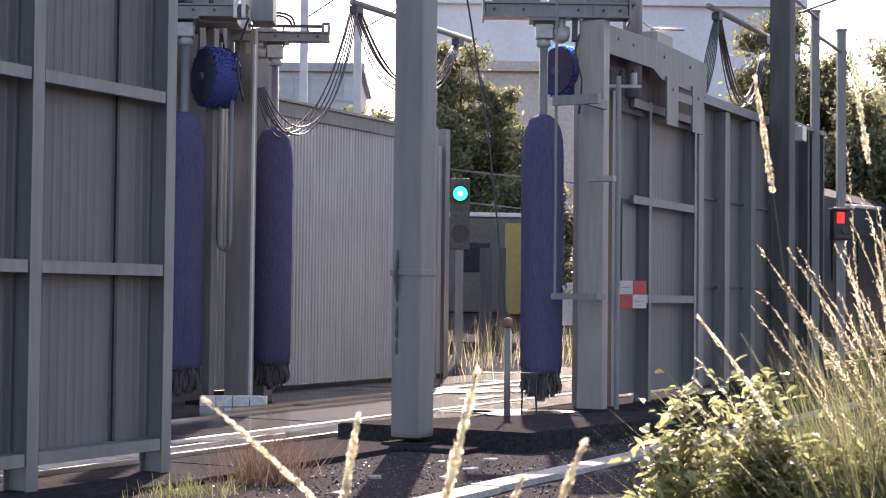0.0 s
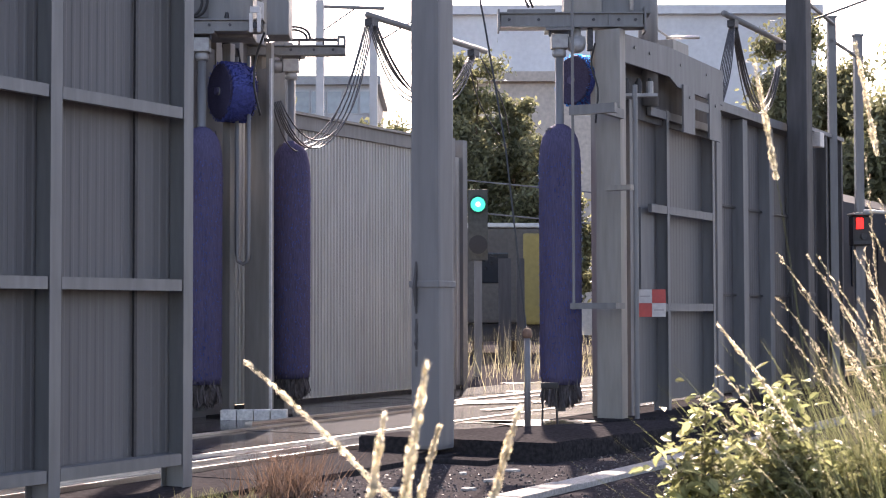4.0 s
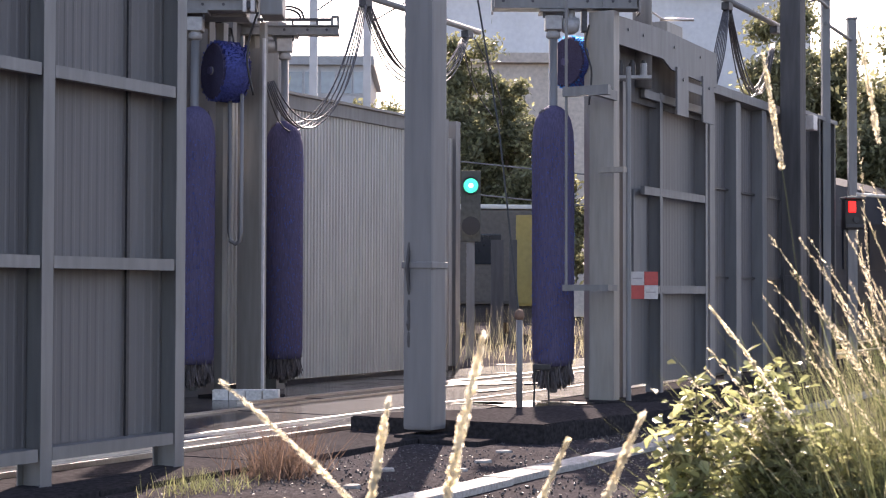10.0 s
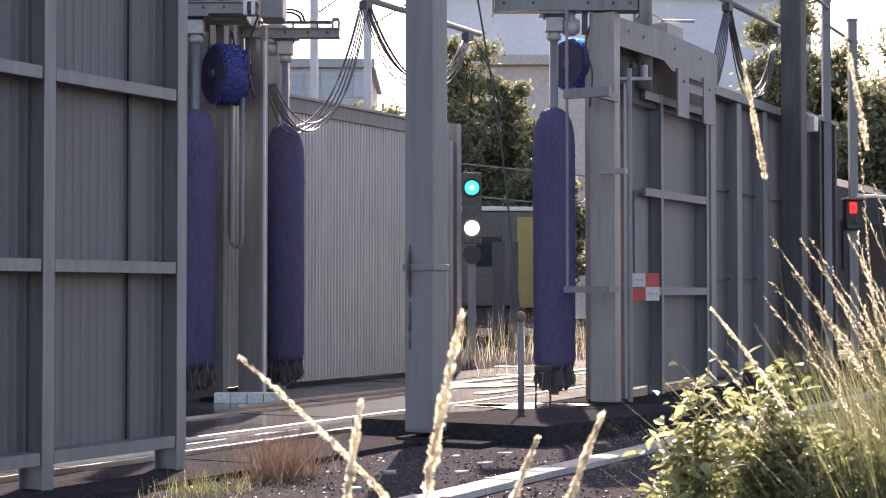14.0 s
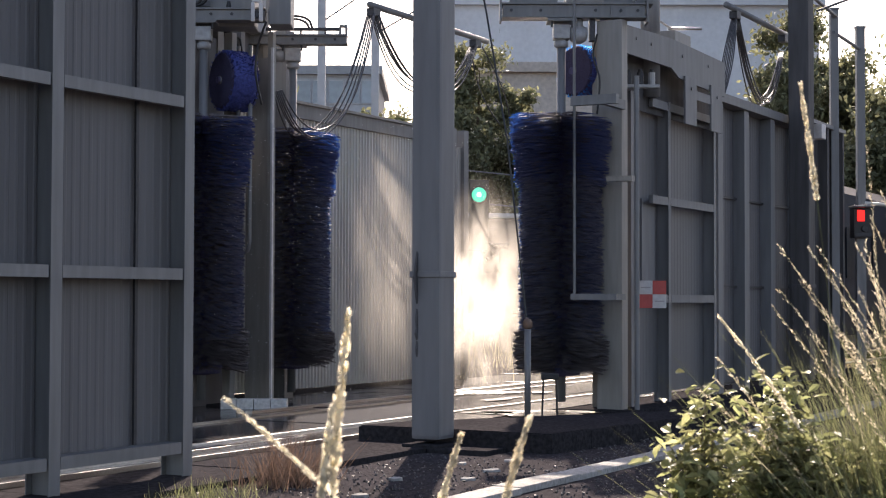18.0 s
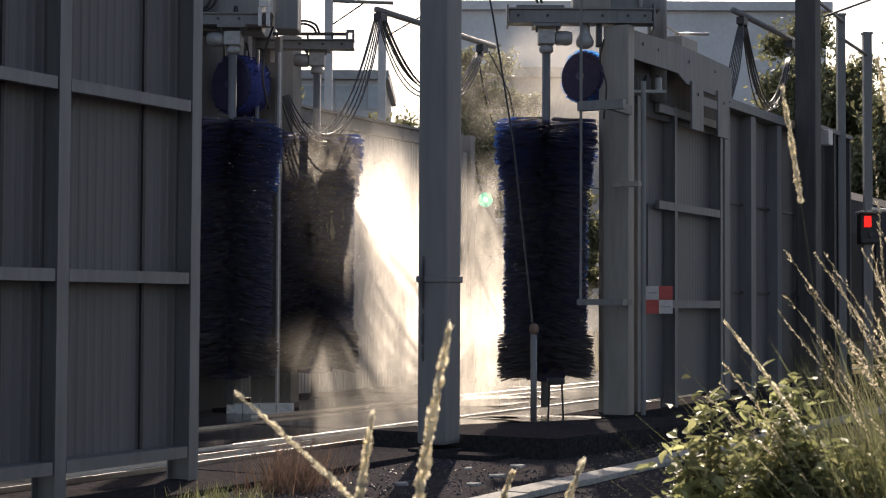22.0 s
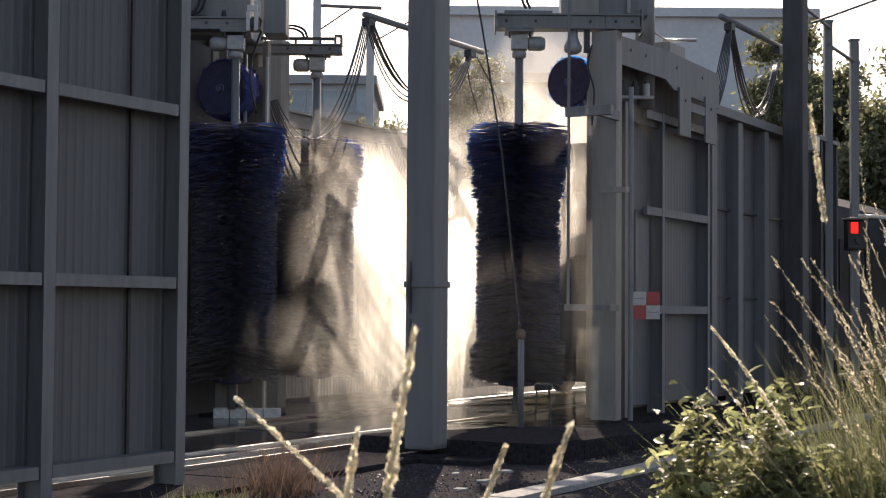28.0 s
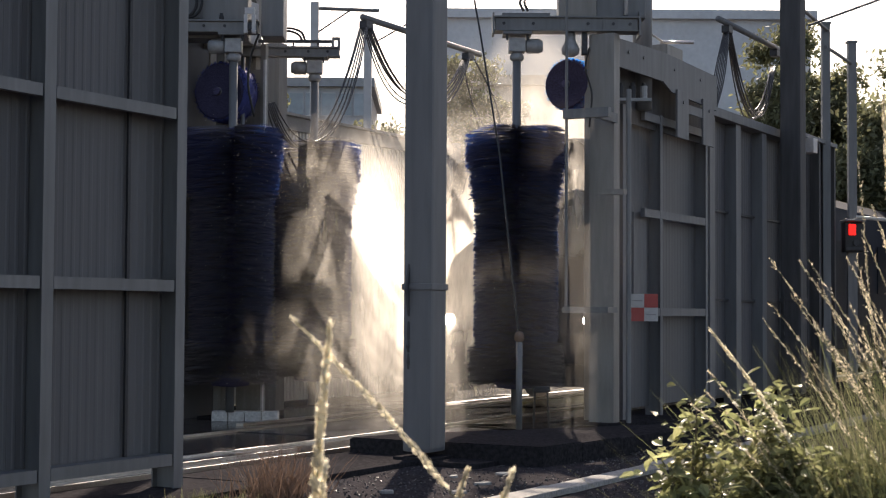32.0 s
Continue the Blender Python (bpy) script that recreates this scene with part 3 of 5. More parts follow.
def bracket_near():
    g = thing("pipe_bracket", at(0, 7.25), "grey steel bracket plate with two hanging tabs", "bracket")
    bm = bmesh.new()
    rim = [(17.45, 4.28), (17.45, 4.62), (19.1, 4.68), (21.2, 4.64), (21.2, 4.16), (19.4, 4.2), (19.1, 4.3)]
    lo, hi = [bm.verts.new((x, 0.0, z)) for x, z in rim], [bm.verts.new((x, 0.03, z)) for x, z in rim]
    bm.faces.new(lo)
    bm.faces.new(hi[::-1])
    for i in range(len(rim)):
        j = (i + 1) % len(rim)
        bm.faces.new((lo[j], lo[i], hi[i], hi[j]))
    part("plate", bm, M["pole"], g)
    part("top_pipe", tube(bmesh.new(), [(17.6, 0.1, 4.6), (21.3, 0.1, 4.6)], 0.05, 10), M["pole"], g)
    for s0, s1 in ((19.54, 19.97), (20.55, 21.0)):
        tb = part("tab", boxes((s0, s1, -0.03, -0.002, 3.62, 4.25), bev=0.004), M["pole"], g)
        part("bolt", hex_bolt((s0 + s1) / 2, -0.032, 4.1, 0.022), M["galv"], tb)
    level(part("valve_block", boxes((-0.42, -0.2, -0.06, 0.1, 4.0, 4.19), bev=0.015), M["dark"], g), 18.15, 0.1)
    for x, c in ((-0.1, "dark"), (0.05, "dark"), (0.19, "motor")):
        level(part("valve", tube(bmesh.new(), [(x, 0, 3.97), (x, 0, 4.12)], 0.045, 12), M[c], g), 18.15, 0.1)
        level(part("valve_cap", tube(bmesh.new(), [(x, 0, 4.121), (x, 0, 4.16)], 0.026, 10), M["black"], g), 18.15, 0.1)
    level(part("manifold", boxes((-0.45, 0.28, -0.08, 0.02, 3.925, 3.965), bev=0.006), M["motor"], g), 18.15, 0.1)
    part("tab_stay", boxes((19.98, 20.54, -0.02, -0.004, 3.98, 4.1)), M["pole"], g)
    part("back_panel", boxes((17.5, 21.15, 0.22, 0.24, 3.7, 4.58)), M["dark_pole"], g)
    b = tube(bmesh.new(), [(19.92, 0.36, 4.96), (20.14, -0.04, 4.96)], 0.022, 12)
    part("spray_pipe", b, M["rail"], g, "shiny short steel pipe", smooth=True)
    part("pipe_strut", tube(bmesh.new(), [(18.85, 0.17, 4.95), (19.94, 0.32, 4.96)], 0.014, 8), M["galv"], g)
    part("pipe_box", boxes((19.5, 20.1, 0.1, 0.4, 4.7, 4.86), bev=0.015), M["cream"], g)
    for s in (17.9, 18.4, 19.5, 20.5):
        part("bolt", hex_bolt(s, -0.002, 4.5), M["galv"], g)


def gantry_far():
    g = thing("brush_gantry", at(15.07, 0), "grey steel gantry with hoses over the far washing brushes", "gantry", "brush gantries")
    arm = level(part("arm", channel_arm(-1.5, 0.74, 0.12, 4.64, 4.79), M["galv"], g), 0, 11.67)
    for x in (-0.6, -0.3, 0.1, 0.35):
        part("bolt", hex_bolt(x, -0.09, 4.715), M["dark"], arm)
    db = level(part("drive_box", boxes((-1.4, 0.6, 0.12, 0.5, 4.6, 5.5), bev=0.02), M["galv"], g), 0, 11.67)
    part("box_lid", boxes((-0.28, 0.06, 0.1, 0.119, 4.84, 5.12), bev=0.006), M["pole"], db)
    part("lid_handle", boxes((-0.16, -0.04, 0.07, 0.099, 4.86, 4.885), bev=0.004), M["black"], db)
    level(part("end_housing", boxes((0.78, 1.05, -0.05, 0.4, 4.6, 5.6), bev=0.02), M["galv"], g), 0, 11.67)
    level(part("clevis", boxes((0.59, 0.635, -0.2, -0.135, 4.61, 4.84), (0.685, 0.73, -0.2, -0.135, 4.61, 4.84), (0.6, 0.72, -0.2, -0.135, 4.842, 4.92), bev=0.008), M["white"], g), 0, 11.67)
    level(part("roller", lathe(bmesh.new(), [(0.04, 0), (0.04, 0.045)], 14, Matrix.Translation((0.66, -0.14, 4.7)) @ Matrix.Rotation(radians(90), 4, "X")), M["dark"], g), 0, 11.67)
    for k in range(2):
        b = tube(bmesh.new(), bent([(-0.35, -0.02, 4.82), (-0.1 + 0.06 * k, -0.02, 4.84), (0.0 + 0.06 * k, -0.02, 4.98), (-0.05 + 0.08 * k, 0.02, 5.15), (-0.15 + 0.1 * k, 0.06, 5.4)]), 0.018, 8)
        level(part("hose", b, M["black"], g, smooth=True), 0, 11.67)
    for x, z in ((-0.45, 4.83), (0.3, 4.83)):
        level(part("cable_gland", lathe(bmesh.new(), [(0.03, z - 0.04), (0.03, z), (0.02, z + 0.05)], 10, Matrix.Translation((x, -0.02, 0))), M["black"], g), 0, 11.67)
    part("column", boxes((0.58, 0.68, 11.68, 11.8, -0.05, 4.6), bev=0.01), M["cream"], g)
    part("column", boxes((0.8, 0.86, 11.22, 11.3, -0.05, 4.6), bev=0.008), M["cream"], g)
    part("edge_strip", boxes((0.77, 0.797, 11.2, 11.23, -0.05, 4.4)), M["white"], g)
    part("back_plate", boxes((0.86, 0.89, 11.34, 11.66, -0.05, 4.3)), M["cream"], g)
    b = tube(bmesh.new(), [(0.5, 11.52, 4.4), (0.5, 11.52, 2.0), (0.5, 11.5, 1.9), (0.5, 11.42, 1.86), (0.5, 11.36, 1.9), (0.5, 11.34, 2.0), (0.5, 11.34, 4.4)], 0.025, 10)
    part("water_pipe", b, M["galv"], g, smooth=True)
    b = tube(bmesh.new(), bent([(0, 10.75, 4.56), (0.02, 10.82, 4.45), (0.03, 10.9, 4.25), (0.03, 10.92, 3.95), (0.1, 10.88, 3.6)]), 0.014, 8)
    part("hose", b, M["black"], g, smooth=True)
    part("rear_plate", boxes((-1.0, 0.95, 12.0, 12.04, -0.05, 4.56)), M["panel"], g)
    part("base_plate", boxes((0.4, 1.1, 11.1, 11.9, -0.06, 0.02)), M["kerb"], g)
    part("upper_screen", boxes((-1.0, 1.78, 12.1, 12.14, 4.3, 5.7)), M["panel"], g)
    for s in (-0.1, 0.75, 1.2, 1.72):
        part("upper_post", boxes((s - 0.06, s + 0.06, 11.98, 12.09, 3.9, 5.7), bev=0.008), M["cream"], g)
    part("junction_box", boxes((1.28, 1.6, 11.9, 12.09, 4.75, 5.3), bev=0.015), M["motor"], g)
    part("junction_box", boxes((0.86, 1.1, 11.92, 12.09, 4.62, 4.9), bev=0.015), M["dark"], g)
    for k in range(3):
        part("conduit", tube(bmesh.new(), bent([(0.95 + 0.08 * k, 11.95, 4.62), (0.97 + 0.08 * k, 11.93, 4.3), (0.9, 11.9, 3.9), (0.85, 11.85, 3.2)]), 0.014, 6), M["black"], g)
    h = thing("brush_gantry", at(16.93, 0), "grey steel arm holding the further washing brush", "gantry", "brush gantries")
    arm = level(part("arm", channel_arm(-0.9, 0.7, 0.1, 4.62, 4.75), M["galv"], h), 0, 11.65)
    for x in (0.0, 0.3, 0.55):
        part("bolt", hex_bolt(x, -0.07, 4.685), M["dark"], arm)
    part("end_bracket", boxes((0.60, 0.63, -0.05, 0.05, 4.751, 4.85), (0.68, 0.71, -0.05, 0.05, 4.751, 4.85), (0.605, 0.705, -0.05, 0.05, 4.852, 4.88), bev=0.004), M["galv"], arm)
    level(part("top_bar", boxes((-0.8, 0.6, -0.03, 0.03, 4.81, 4.845)), M["dark"], h), 0, 11.65)
    for x in (-0.3, 0.1, 0.42):
        level(part("bar_stud", boxes((x - 0.012, x + 0.012, -0.02, 0.02, 4.751, 4.809)), M["dark"], h), 0, 11.65)
    for k in range(2):
        b = tube(bmesh.new(), bent([(-0.1, 0, 4.98 - 0.03 * k), (0.06, 0, 5.0 - 0.04 * k), (0.2 - 0.03 * k, 0, 4.95 - 0.04 * k), (0.25 - 0.04 * k, 0, 4.84)]), 0.016, 8)
        level(part("hose", b, M["black"], h, smooth=True), 0, 11.65)
    part("column", boxes((0.35, 0.55, 12.0, 12.25, -0.05, 4.9), bev=0.01), M["galv"], h)


def festoon(p, trolleys, z, loops, label, rail_s, group, power=2.4, spread=0.2):
    """Bundles of cable looped below a carrier rail; a loop: s, z at both ends and its sag."""
    g = thing("cable_festoon", at(0, p), label, "cables", group)
    b = tube(bmesh.new(), [(rail_s[0], 0, z + 0.12), (rail_s[1], 0, z + 0.12)], 0.045, 10)
    part("carrier_rail", b, M["galv"], g, smooth=True)
    for s in trolleys:
        part("trolley", boxes((s - 0.09, s + 0.09, -0.06, 0.06, z - 0.03, z + 0.08), bev=0.01), M["dark"], g)
    rng = random.Random(len(loops) * 7)
    for a, za, c, zc, sag, n in loops:
        for k in range(n):
            y = -spread + 2 * spread * k / max(1, n - 1)
            dz = rng.uniform(-0.1, 0.1) * sag
            pts = []
            for i in range(19):
                u = i / 18
                pts.append((a + (c - a) * u + (k - n / 2) * 0.11 * spread, y * (0.5 + 0.5 * math.sin(math.pi * u)), za + (zc - za) * u - (sag + dz) * (1 - abs(2 * u - 1) ** power)))
            part("cable", tube(bmesh.new(), pts, 0.0105, 6), M["cable"], g, smooth=True)
    return g


# ---- brushes ----
def bristle_piece(seed, length, sector, height, paint):
    """A bundle of flat bristles, straight out along x from its root."""
    rng = random.Random(seed)
    bm = bmesh.new()
    for i in range(60):
        a = rng.uniform(-sector / 2, sector / 2)
        z = rng.uniform(-0.7, 0.4) * height
        ln = length * rng.uniform(0.9, 1.03)
        w = rng.uniform(0.008, 0.014)
        tw = rng.uniform(0, math.pi)
        sag = rng.uniform(-0.08, 0.005)
        d = Vector((math.cos(a), math.sin(a), 0))
        o = Vector((0, 0.09 * math.sin(a), z))
        side = Vector((-math.sin(a) * math.cos(tw), math.cos(a) * math.cos(tw), math.sin(tw)))
        prev = None
        for k, u in enumerate((0.0, 0.76, 1.0)):
            c = o + d * ln * u + Vector((0, 0, sag * u * u))
            ww = w * (1 - 0.35 * u)
            ring = [bm.verts.new(c + side * ww), bm.verts.new(c - side * ww)]
            if prev:
                bm.faces.new((prev[0], prev[1], ring[1], ring[0])).material_index = k - 1
            prev = ring
    me = bpy.data.meshes.new("bristles")
    bm.normal_update()
    bm.to_mesh(me)
    bm.free()
    me.materials.append(M["bristle_low"])
    me.materials.append(M[paint])
    return me


SECTORS, RINGS = 16, 17
BRISTLES = {}
FOLD_TIMES = (0.0, 14.8, 15.4, 16.1, 32.0)
FOLDED = []


def brush(s, p, label, top=3.5, low=0.52):
    """An upright washing brush; its bundles hang at rest and stand out when it turns."""
    g = thing("washing_brush", at(s, p, 0), label, "brush", "washing brushes")
    b = tube(bmesh.new(), [(0, 0, 0.1), (0, 0, 4.42)], 0.052, 16)
    part("shaft", b, M["galv"], g, smooth=True)
    b = lathe(bmesh.new(), [(0.07, low - 0.12), (0.222, low - 0.1), (0.249, low), (0.252, top - 0.5), (0.242, top - 0.3), (0.214, top - 0.17), (0.163, top - 0.075), (0.1, top - 0.02), (0.055, top)], 24)
    part("core", b, M["core"], g, smooth=True)
    # short pile that frays the outline
    rng = random.Random(int(s * 100))
    vs, fs = [], []
    for i in range(2600):
        z, a = rng.uniform(low, top - 0.12), rng.uniform(0, 2 * math.pi)
        r = 0.25 if z < top - 0.5 else 0.25 - 0.19 * ((z - top + 0.5) / 0.5) ** 2.6
        d, t = Vector((math.cos(a), math.sin(a), 0)), Vector((-math.sin(a), math.cos(a), 0))
        c, e = d * (r - 0.015), d * (r + rng.uniform(0.006, 0.024)) + t * rng.uniform(-0.02, 0.02)
        n = len(vs)
        vs += [c + Vector((0, 0, z)) - t * 0.008, c + Vector((0, 0, z)) + t * 0.008, e + Vector((0, 0, z - rng.uniform(0.02, 0.07)))]
        fs.append((n, n + 1, n + 2))
    tagged(soup("fringe", vs, fs, M["pile"], g), kind="stuff")
    step = (top - 0.1 - low) / RINGS
    for r in range(RINGS):
        z = low + step * (r + 0.5) + 0.08
        ln, paint = ((0.535, "bristle_top") if r >= RINGS - 2 else (0.49, "bristle_top") if r >= RINGS - 4 else
                     (0.495, "bristle_low") if r < 2 else (0.43, "bristle"))
        if (ln, 0) not in BRISTLES:
            for q in range(4):
                BRISTLES[(ln, q)] = bristle_piece(q + int(ln * 100), ln, 2 * math.pi / SECTORS * 1.3, step * 1.35, paint)
        for k in range(SECTORS):
            a = 2 * math.pi * (k + 0.5 * (r % 2)) / SECTORS
            root = Matrix.Rotation(a, 4, "Z") @ Matrix.Translation((0.075, 0, z + 0.04 * math.sin(k * 5.3 + r * 2.1)))
            o = share("bristle_tuft", BRISTLES[(ln, (k * 3 + r) % 4)], g, root)
            FOLDED.append((o, root, 0.0))
    return g


def carriage(s, p, label, way):
    """Motor and gear that run along the arm above a brush; way: the side on which the motor lies."""
    g = thing("brush_motor", at(s, p, 0, -61), label, "motor", "brush motors")
    b = lathe(bmesh.new(), [(0.062, 4.3), (0.085, 4.32), (0.085, 4.37), (0.065, 4.39), (0.065, 4.42)], 16)
    part("bearing", b, M["motor"], g, smooth=True)
    part("gearbox", boxes((-0.1, 0.1, -0.1, 0.1, 4.4, 4.57), bev=0.02), M["motor"], g)
    b = lathe(bmesh.new(), [(0.06, 0.1), (0.088, 0.12), (0.088, 0.27), (0.075, 0.275), (0.075, 0.3), (0.05, 0.31)], 18,
              Matrix.Translation((0, 0, 4.48)) @ Matrix.Rotation(radians(90 * way), 4, "Y"))
    part("motor", b, M["motor"], g, smooth=True)
    part("hanger", boxes((-0.17, 0.17, -0.16, 0.16, 4.6, 4.635), bev=0.004), M["galv"], g)
    for x in (-0.12, 0.12):
        part("hanger_bolt", tube(bmesh.new(), [(x, -0.12, 4.53), (x, -0.12, 4.6)], 0.014, 8), M["dark"], g)
    return g


def drum_brush(s, p, z, r, length, turn, label, tip):
    """A short brush on a level axis along the track."""
    g = thing("drum_brush", at(s, p, z, turn), label, "brush", "drum brushes")
    rot = Matrix.Rotation(radians(90), 4, "Y")
    part("hub", lathe(bmesh.new(), [(0.05, -length / 2 - 0.02), (0.05, length / 2 + 0.1)], 12, rot), M["galv"], g, smooth=True)
    prof = [(0.1, -length / 2), (r * 0.8, -length / 2), (r * 0.95, -length / 2 + 0.03), (r * 0.97, 0), (r * 0.93, length / 2 - 0.03), (r * 0.75, length / 2), (0.1, length / 2)]
    part("pile_core", lathe(bmesh.new(), prof, 40, rot), M["drum"], g, smooth=True)
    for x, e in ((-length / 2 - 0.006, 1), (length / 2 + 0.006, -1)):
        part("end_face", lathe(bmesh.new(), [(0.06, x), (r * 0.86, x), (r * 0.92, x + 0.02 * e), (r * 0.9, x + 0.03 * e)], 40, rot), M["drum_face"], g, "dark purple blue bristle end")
    rng = random.Random(int(s * 10))
    for k in range(16):
        bm = bmesh.new()
        for i in range(70):
            a = 2 * math.pi * (k + rng.random()) / 16
            x = rng.uniform(-length / 2, length / 2)
            d = Vector((0, math.cos(a), math.sin(a)))
            t = Vector((0, -math.sin(a), math.cos(a)))
            r1 = r * rng.uniform(0.975, 1.0)
            w = 0.01
            o = Vector((x, 0, 0))
            va = [bm.verts.new(o + d * r * 0.6 + t * w), bm.verts.new(o + d * r * 0.6 - t * w), bm.verts.new(o + d * r1 + t * 0.015 + Vector((w, 0, 0))), bm.verts.new(o + d * r1 + t * 0.015 - Vector((w, 0, 0)))]
            bm.faces.new((va[0], va[1], va[3], va[2]))
        part("bristle_tuft", bm, M[tip], g)
    part("end_cap", lathe(bmesh.new(), [(0.045, -length / 2 - 0.05), (0.045, -length / 2 + 0.01)], 16, rot), M["core"], g)
    return g


# ---- masts, posts, signals ----
def mast(s, p, w, h, label, paint="pole"):
    g = thing("mast", at(s, p), label, "mast", "catenary masts")
    part("shaft", boxes((-w / 2, w / 2, -w / 2, w / 2, 0.05, h), bev=0.035), M[paint], g)
    part("collar", boxes((-w / 2 - 0.012, w / 2 + 0.012, -w / 2 - 0.012, w / 2 + 0.012, 1.5, 1.56), bev=0.01), M[paint], g)
    part("footing", boxes((-w / 2 - 0.06, w / 2 + 0.06, -w / 2 - 0.06, w / 2 + 0.06, -0.2, 0.012), bev=0.01), M["kerb"], g)
    # pointed warning plate and small lugs on the edge
    for nm, z, hh, e in (("edge_plate", 1.5, 0.235, 0.055), ("lug", 1.0, 0.06, 0.03), ("lug", 1.12, 0.1, 0.018), ("lug", 0.86, 0.07, 0.016)):
        bm = bmesh.new()
        vs = [[bm.verts.new((x, y, q)) for x, q in ((-w / 2 - 0.001, z - hh), (-w / 2 - e, z), (-w / 2 - 0.001, z + hh))] for y in (w / 2 - 0.07, w / 2 - 0.05)]
        bm.faces.new(vs[0])
        bm.faces.new(vs[1][::-1])
        for i in range(3):
            bm.faces.new((vs[0][(i + 1) % 3], vs[0][i], vs[1][i], vs[1][(i + 1) % 3]))
        part(nm, bm, M["dark_pole"], g)
    return g


def thin_post(x, y, w, h, label, z0=-0.1):
    g = thing("steel_post", Matrix.Translation((x, y, 0)), label, "post", "thin steel posts")
    part("shaft", boxes((-w / 2, w / 2, -w / 2, w / 2, z0, h), bev=w * 0.12), M["galv"], g)
    part("cap", boxes((-w * 0.6, w * 0.6, -w * 0.6, w * 0.6, h, h + w * 0.25)), M["galv"], g)
    return g


def signal_main(x, y):
    """Signal with a green and a white lamp; an added disc hides the white one to blink it."""
    g = thing("rail_signal", Matrix.Translation((x, y, 0)), "dark railway signal with a glowing green lamp", "signal")
    part("backboard", boxes((-0.2, 0.2, 0, 0.05, 2.3, 3.75), bev=0.02), M["board"], g)
    part("post", boxes((-0.08, 0.08, 0.05, 0.21, -0.1, 3.4)), M["galv"], g)
    rx = Matrix.Rotation(radians(90), 4, "X")
    for z, m, nm in ((3.44, "green_l", "green_lamp"), (2.62, "white_l", "white_lamp")):
        b = lathe(bmesh.new(), [(0.15, 0.0), (0.15, 0.03), (0.1, 0.05)], 24, Matrix.Translation((0, 0, z)) @ rx)
        lamp = part(nm, b, M[m], g)
        if nm == "green_lamp":
            green = lamp
    part("lamp_core", lathe(bmesh.new(), [(0.05, 0.051), (0.05, 0.06)], 18, Matrix.Translation((0, 0, 3.44)) @ rx), M["green_c"], green)
    b = bmesh.new()
    tube(b, [(0.17 * math.cos(q), -0.04, 3.44 + 0.17 * math.sin(q)) for q in [i * 0.3 for i in range(21)]], 0.02, 6, cap=False)
    part("lamp_ring", b, M["black"], green)
    f = part("blink_cover", lathe(bmesh.new(), [(0.19, -0.005), (0.19, 0.005)], 24, Matrix.Translation((0, 0.0, -0.0)) @ rx), M["black"], g)
    return g, f


def signal_red(s, p, z):
    g = thing("shunt_signal", at(s, p, 0, -61), "grey signal head with a glowing red lamp and a pale hood", "signal")
    part("post", boxes((-0.05, 0.05, 0.12, 0.22, -0.1, z + 0.1)), M["galv"], g)
    part("housing", boxes((-0.13, 0.2, 0, 0.3, z - 0.42, z + 0.12), bev=0.03), M["black"], g)
    part("hood", boxes((-0.15, 0.22, -0.12, 0.32, z + 0.125, z + 0.165), bev=0.015), M["galv"], g)
    part("cross_bar", tube(bmesh.new(), [(0.1, 0.1, z + 0.21), (0.75, 0.1, z + 0.16)], 0.032, 10), M["trainw"], g, "pale level bar", smooth=True)
    rx = Matrix.Rotation(radians(90), 4, "X")
    part("red_lamp", boxes((-0.075, 0.055, -0.04, 0.0, z - 0.12, z + 0.08), bev=0.02), M["red_l"], g)
    part("lower_lens", lathe(bmesh.new(), [(0.055, 0), (0.055, 0.04)], 18, Matrix.Translation((0.06, 0, z - 0.25)) @ rx), M["dark"], g)
    for dz in (-0.36,):
        part("bracket", boxes((-0.12, 0.19, -0.03, -0.004, z + dz - 0.03, z + dz + 0.03)), M["dark"], g)
    return g


def checker_sign():
    g = thing("checker_sign", at(18.2, 7.3, 0, -61), "red and white chequered square sign on the screen post", "sign")
    z, a, x = 1.375, 0.17, 0.13
    for i in range(2):
        for j in range(2):
            red = (i + j) % 2 == 0
            fd = part("field", boxes((x + (i - 1) * a + 0.001, x + i * a - 0.001, -0.02, 0.0, z + (j - 1) * a + 0.001, z + j * a - 0.001)), M["red" if red else "white"], g,
                      "red field" if red else "white field")
            if not red:
                cx, cz = x + (i - 0.5) * a, z + (j - 0.5) * a
                part("lettering_bar", boxes((cx - 0.06, cx + 0.06, -0.024, -0.021, cz - 0.008, cz + 0.008)), M["text"], fd)
    part("backplate", boxes((x - a, x + a, 0.001, 0.02, z - a, z + a)), M["galv"], g)


def bollard():
    g = thing("marker_post", at(14.82, 7.22), "slim pale marker post with a reddish round cap", "post")
    b = tube(bmesh.new(), [(0, 0, -0.05), (0, 0, 1.02)], 0.033, 12)
    part("post", b, M["galv"], g, smooth=True)
    b = lathe(bmesh.new(), [(0.034, 1.0), (0.052, 1.02), (0.052, 1.07), (0.035, 1.1), (0.01, 1.11)], 14)
    part("cap", b, M["rust"], g, "reddish weathered cap", smooth=True)
    w = thing("guy_cable", at(0, 0), "thin black cable hanging over the brush", "cable")
    pts = [at(15.4, 8.2, 5.4).translation, at(15.2, 7.9, 4.4).translation, at(15.0, 7.55, 3.0).translation, at(14.85, 7.25, 1.12).translation]
    inv = AXIS.inverted()
    b = tube(bmesh.new(), [inv @ q for q in pts], 0.011, 6)
    part("strand", b, M["black"], w)


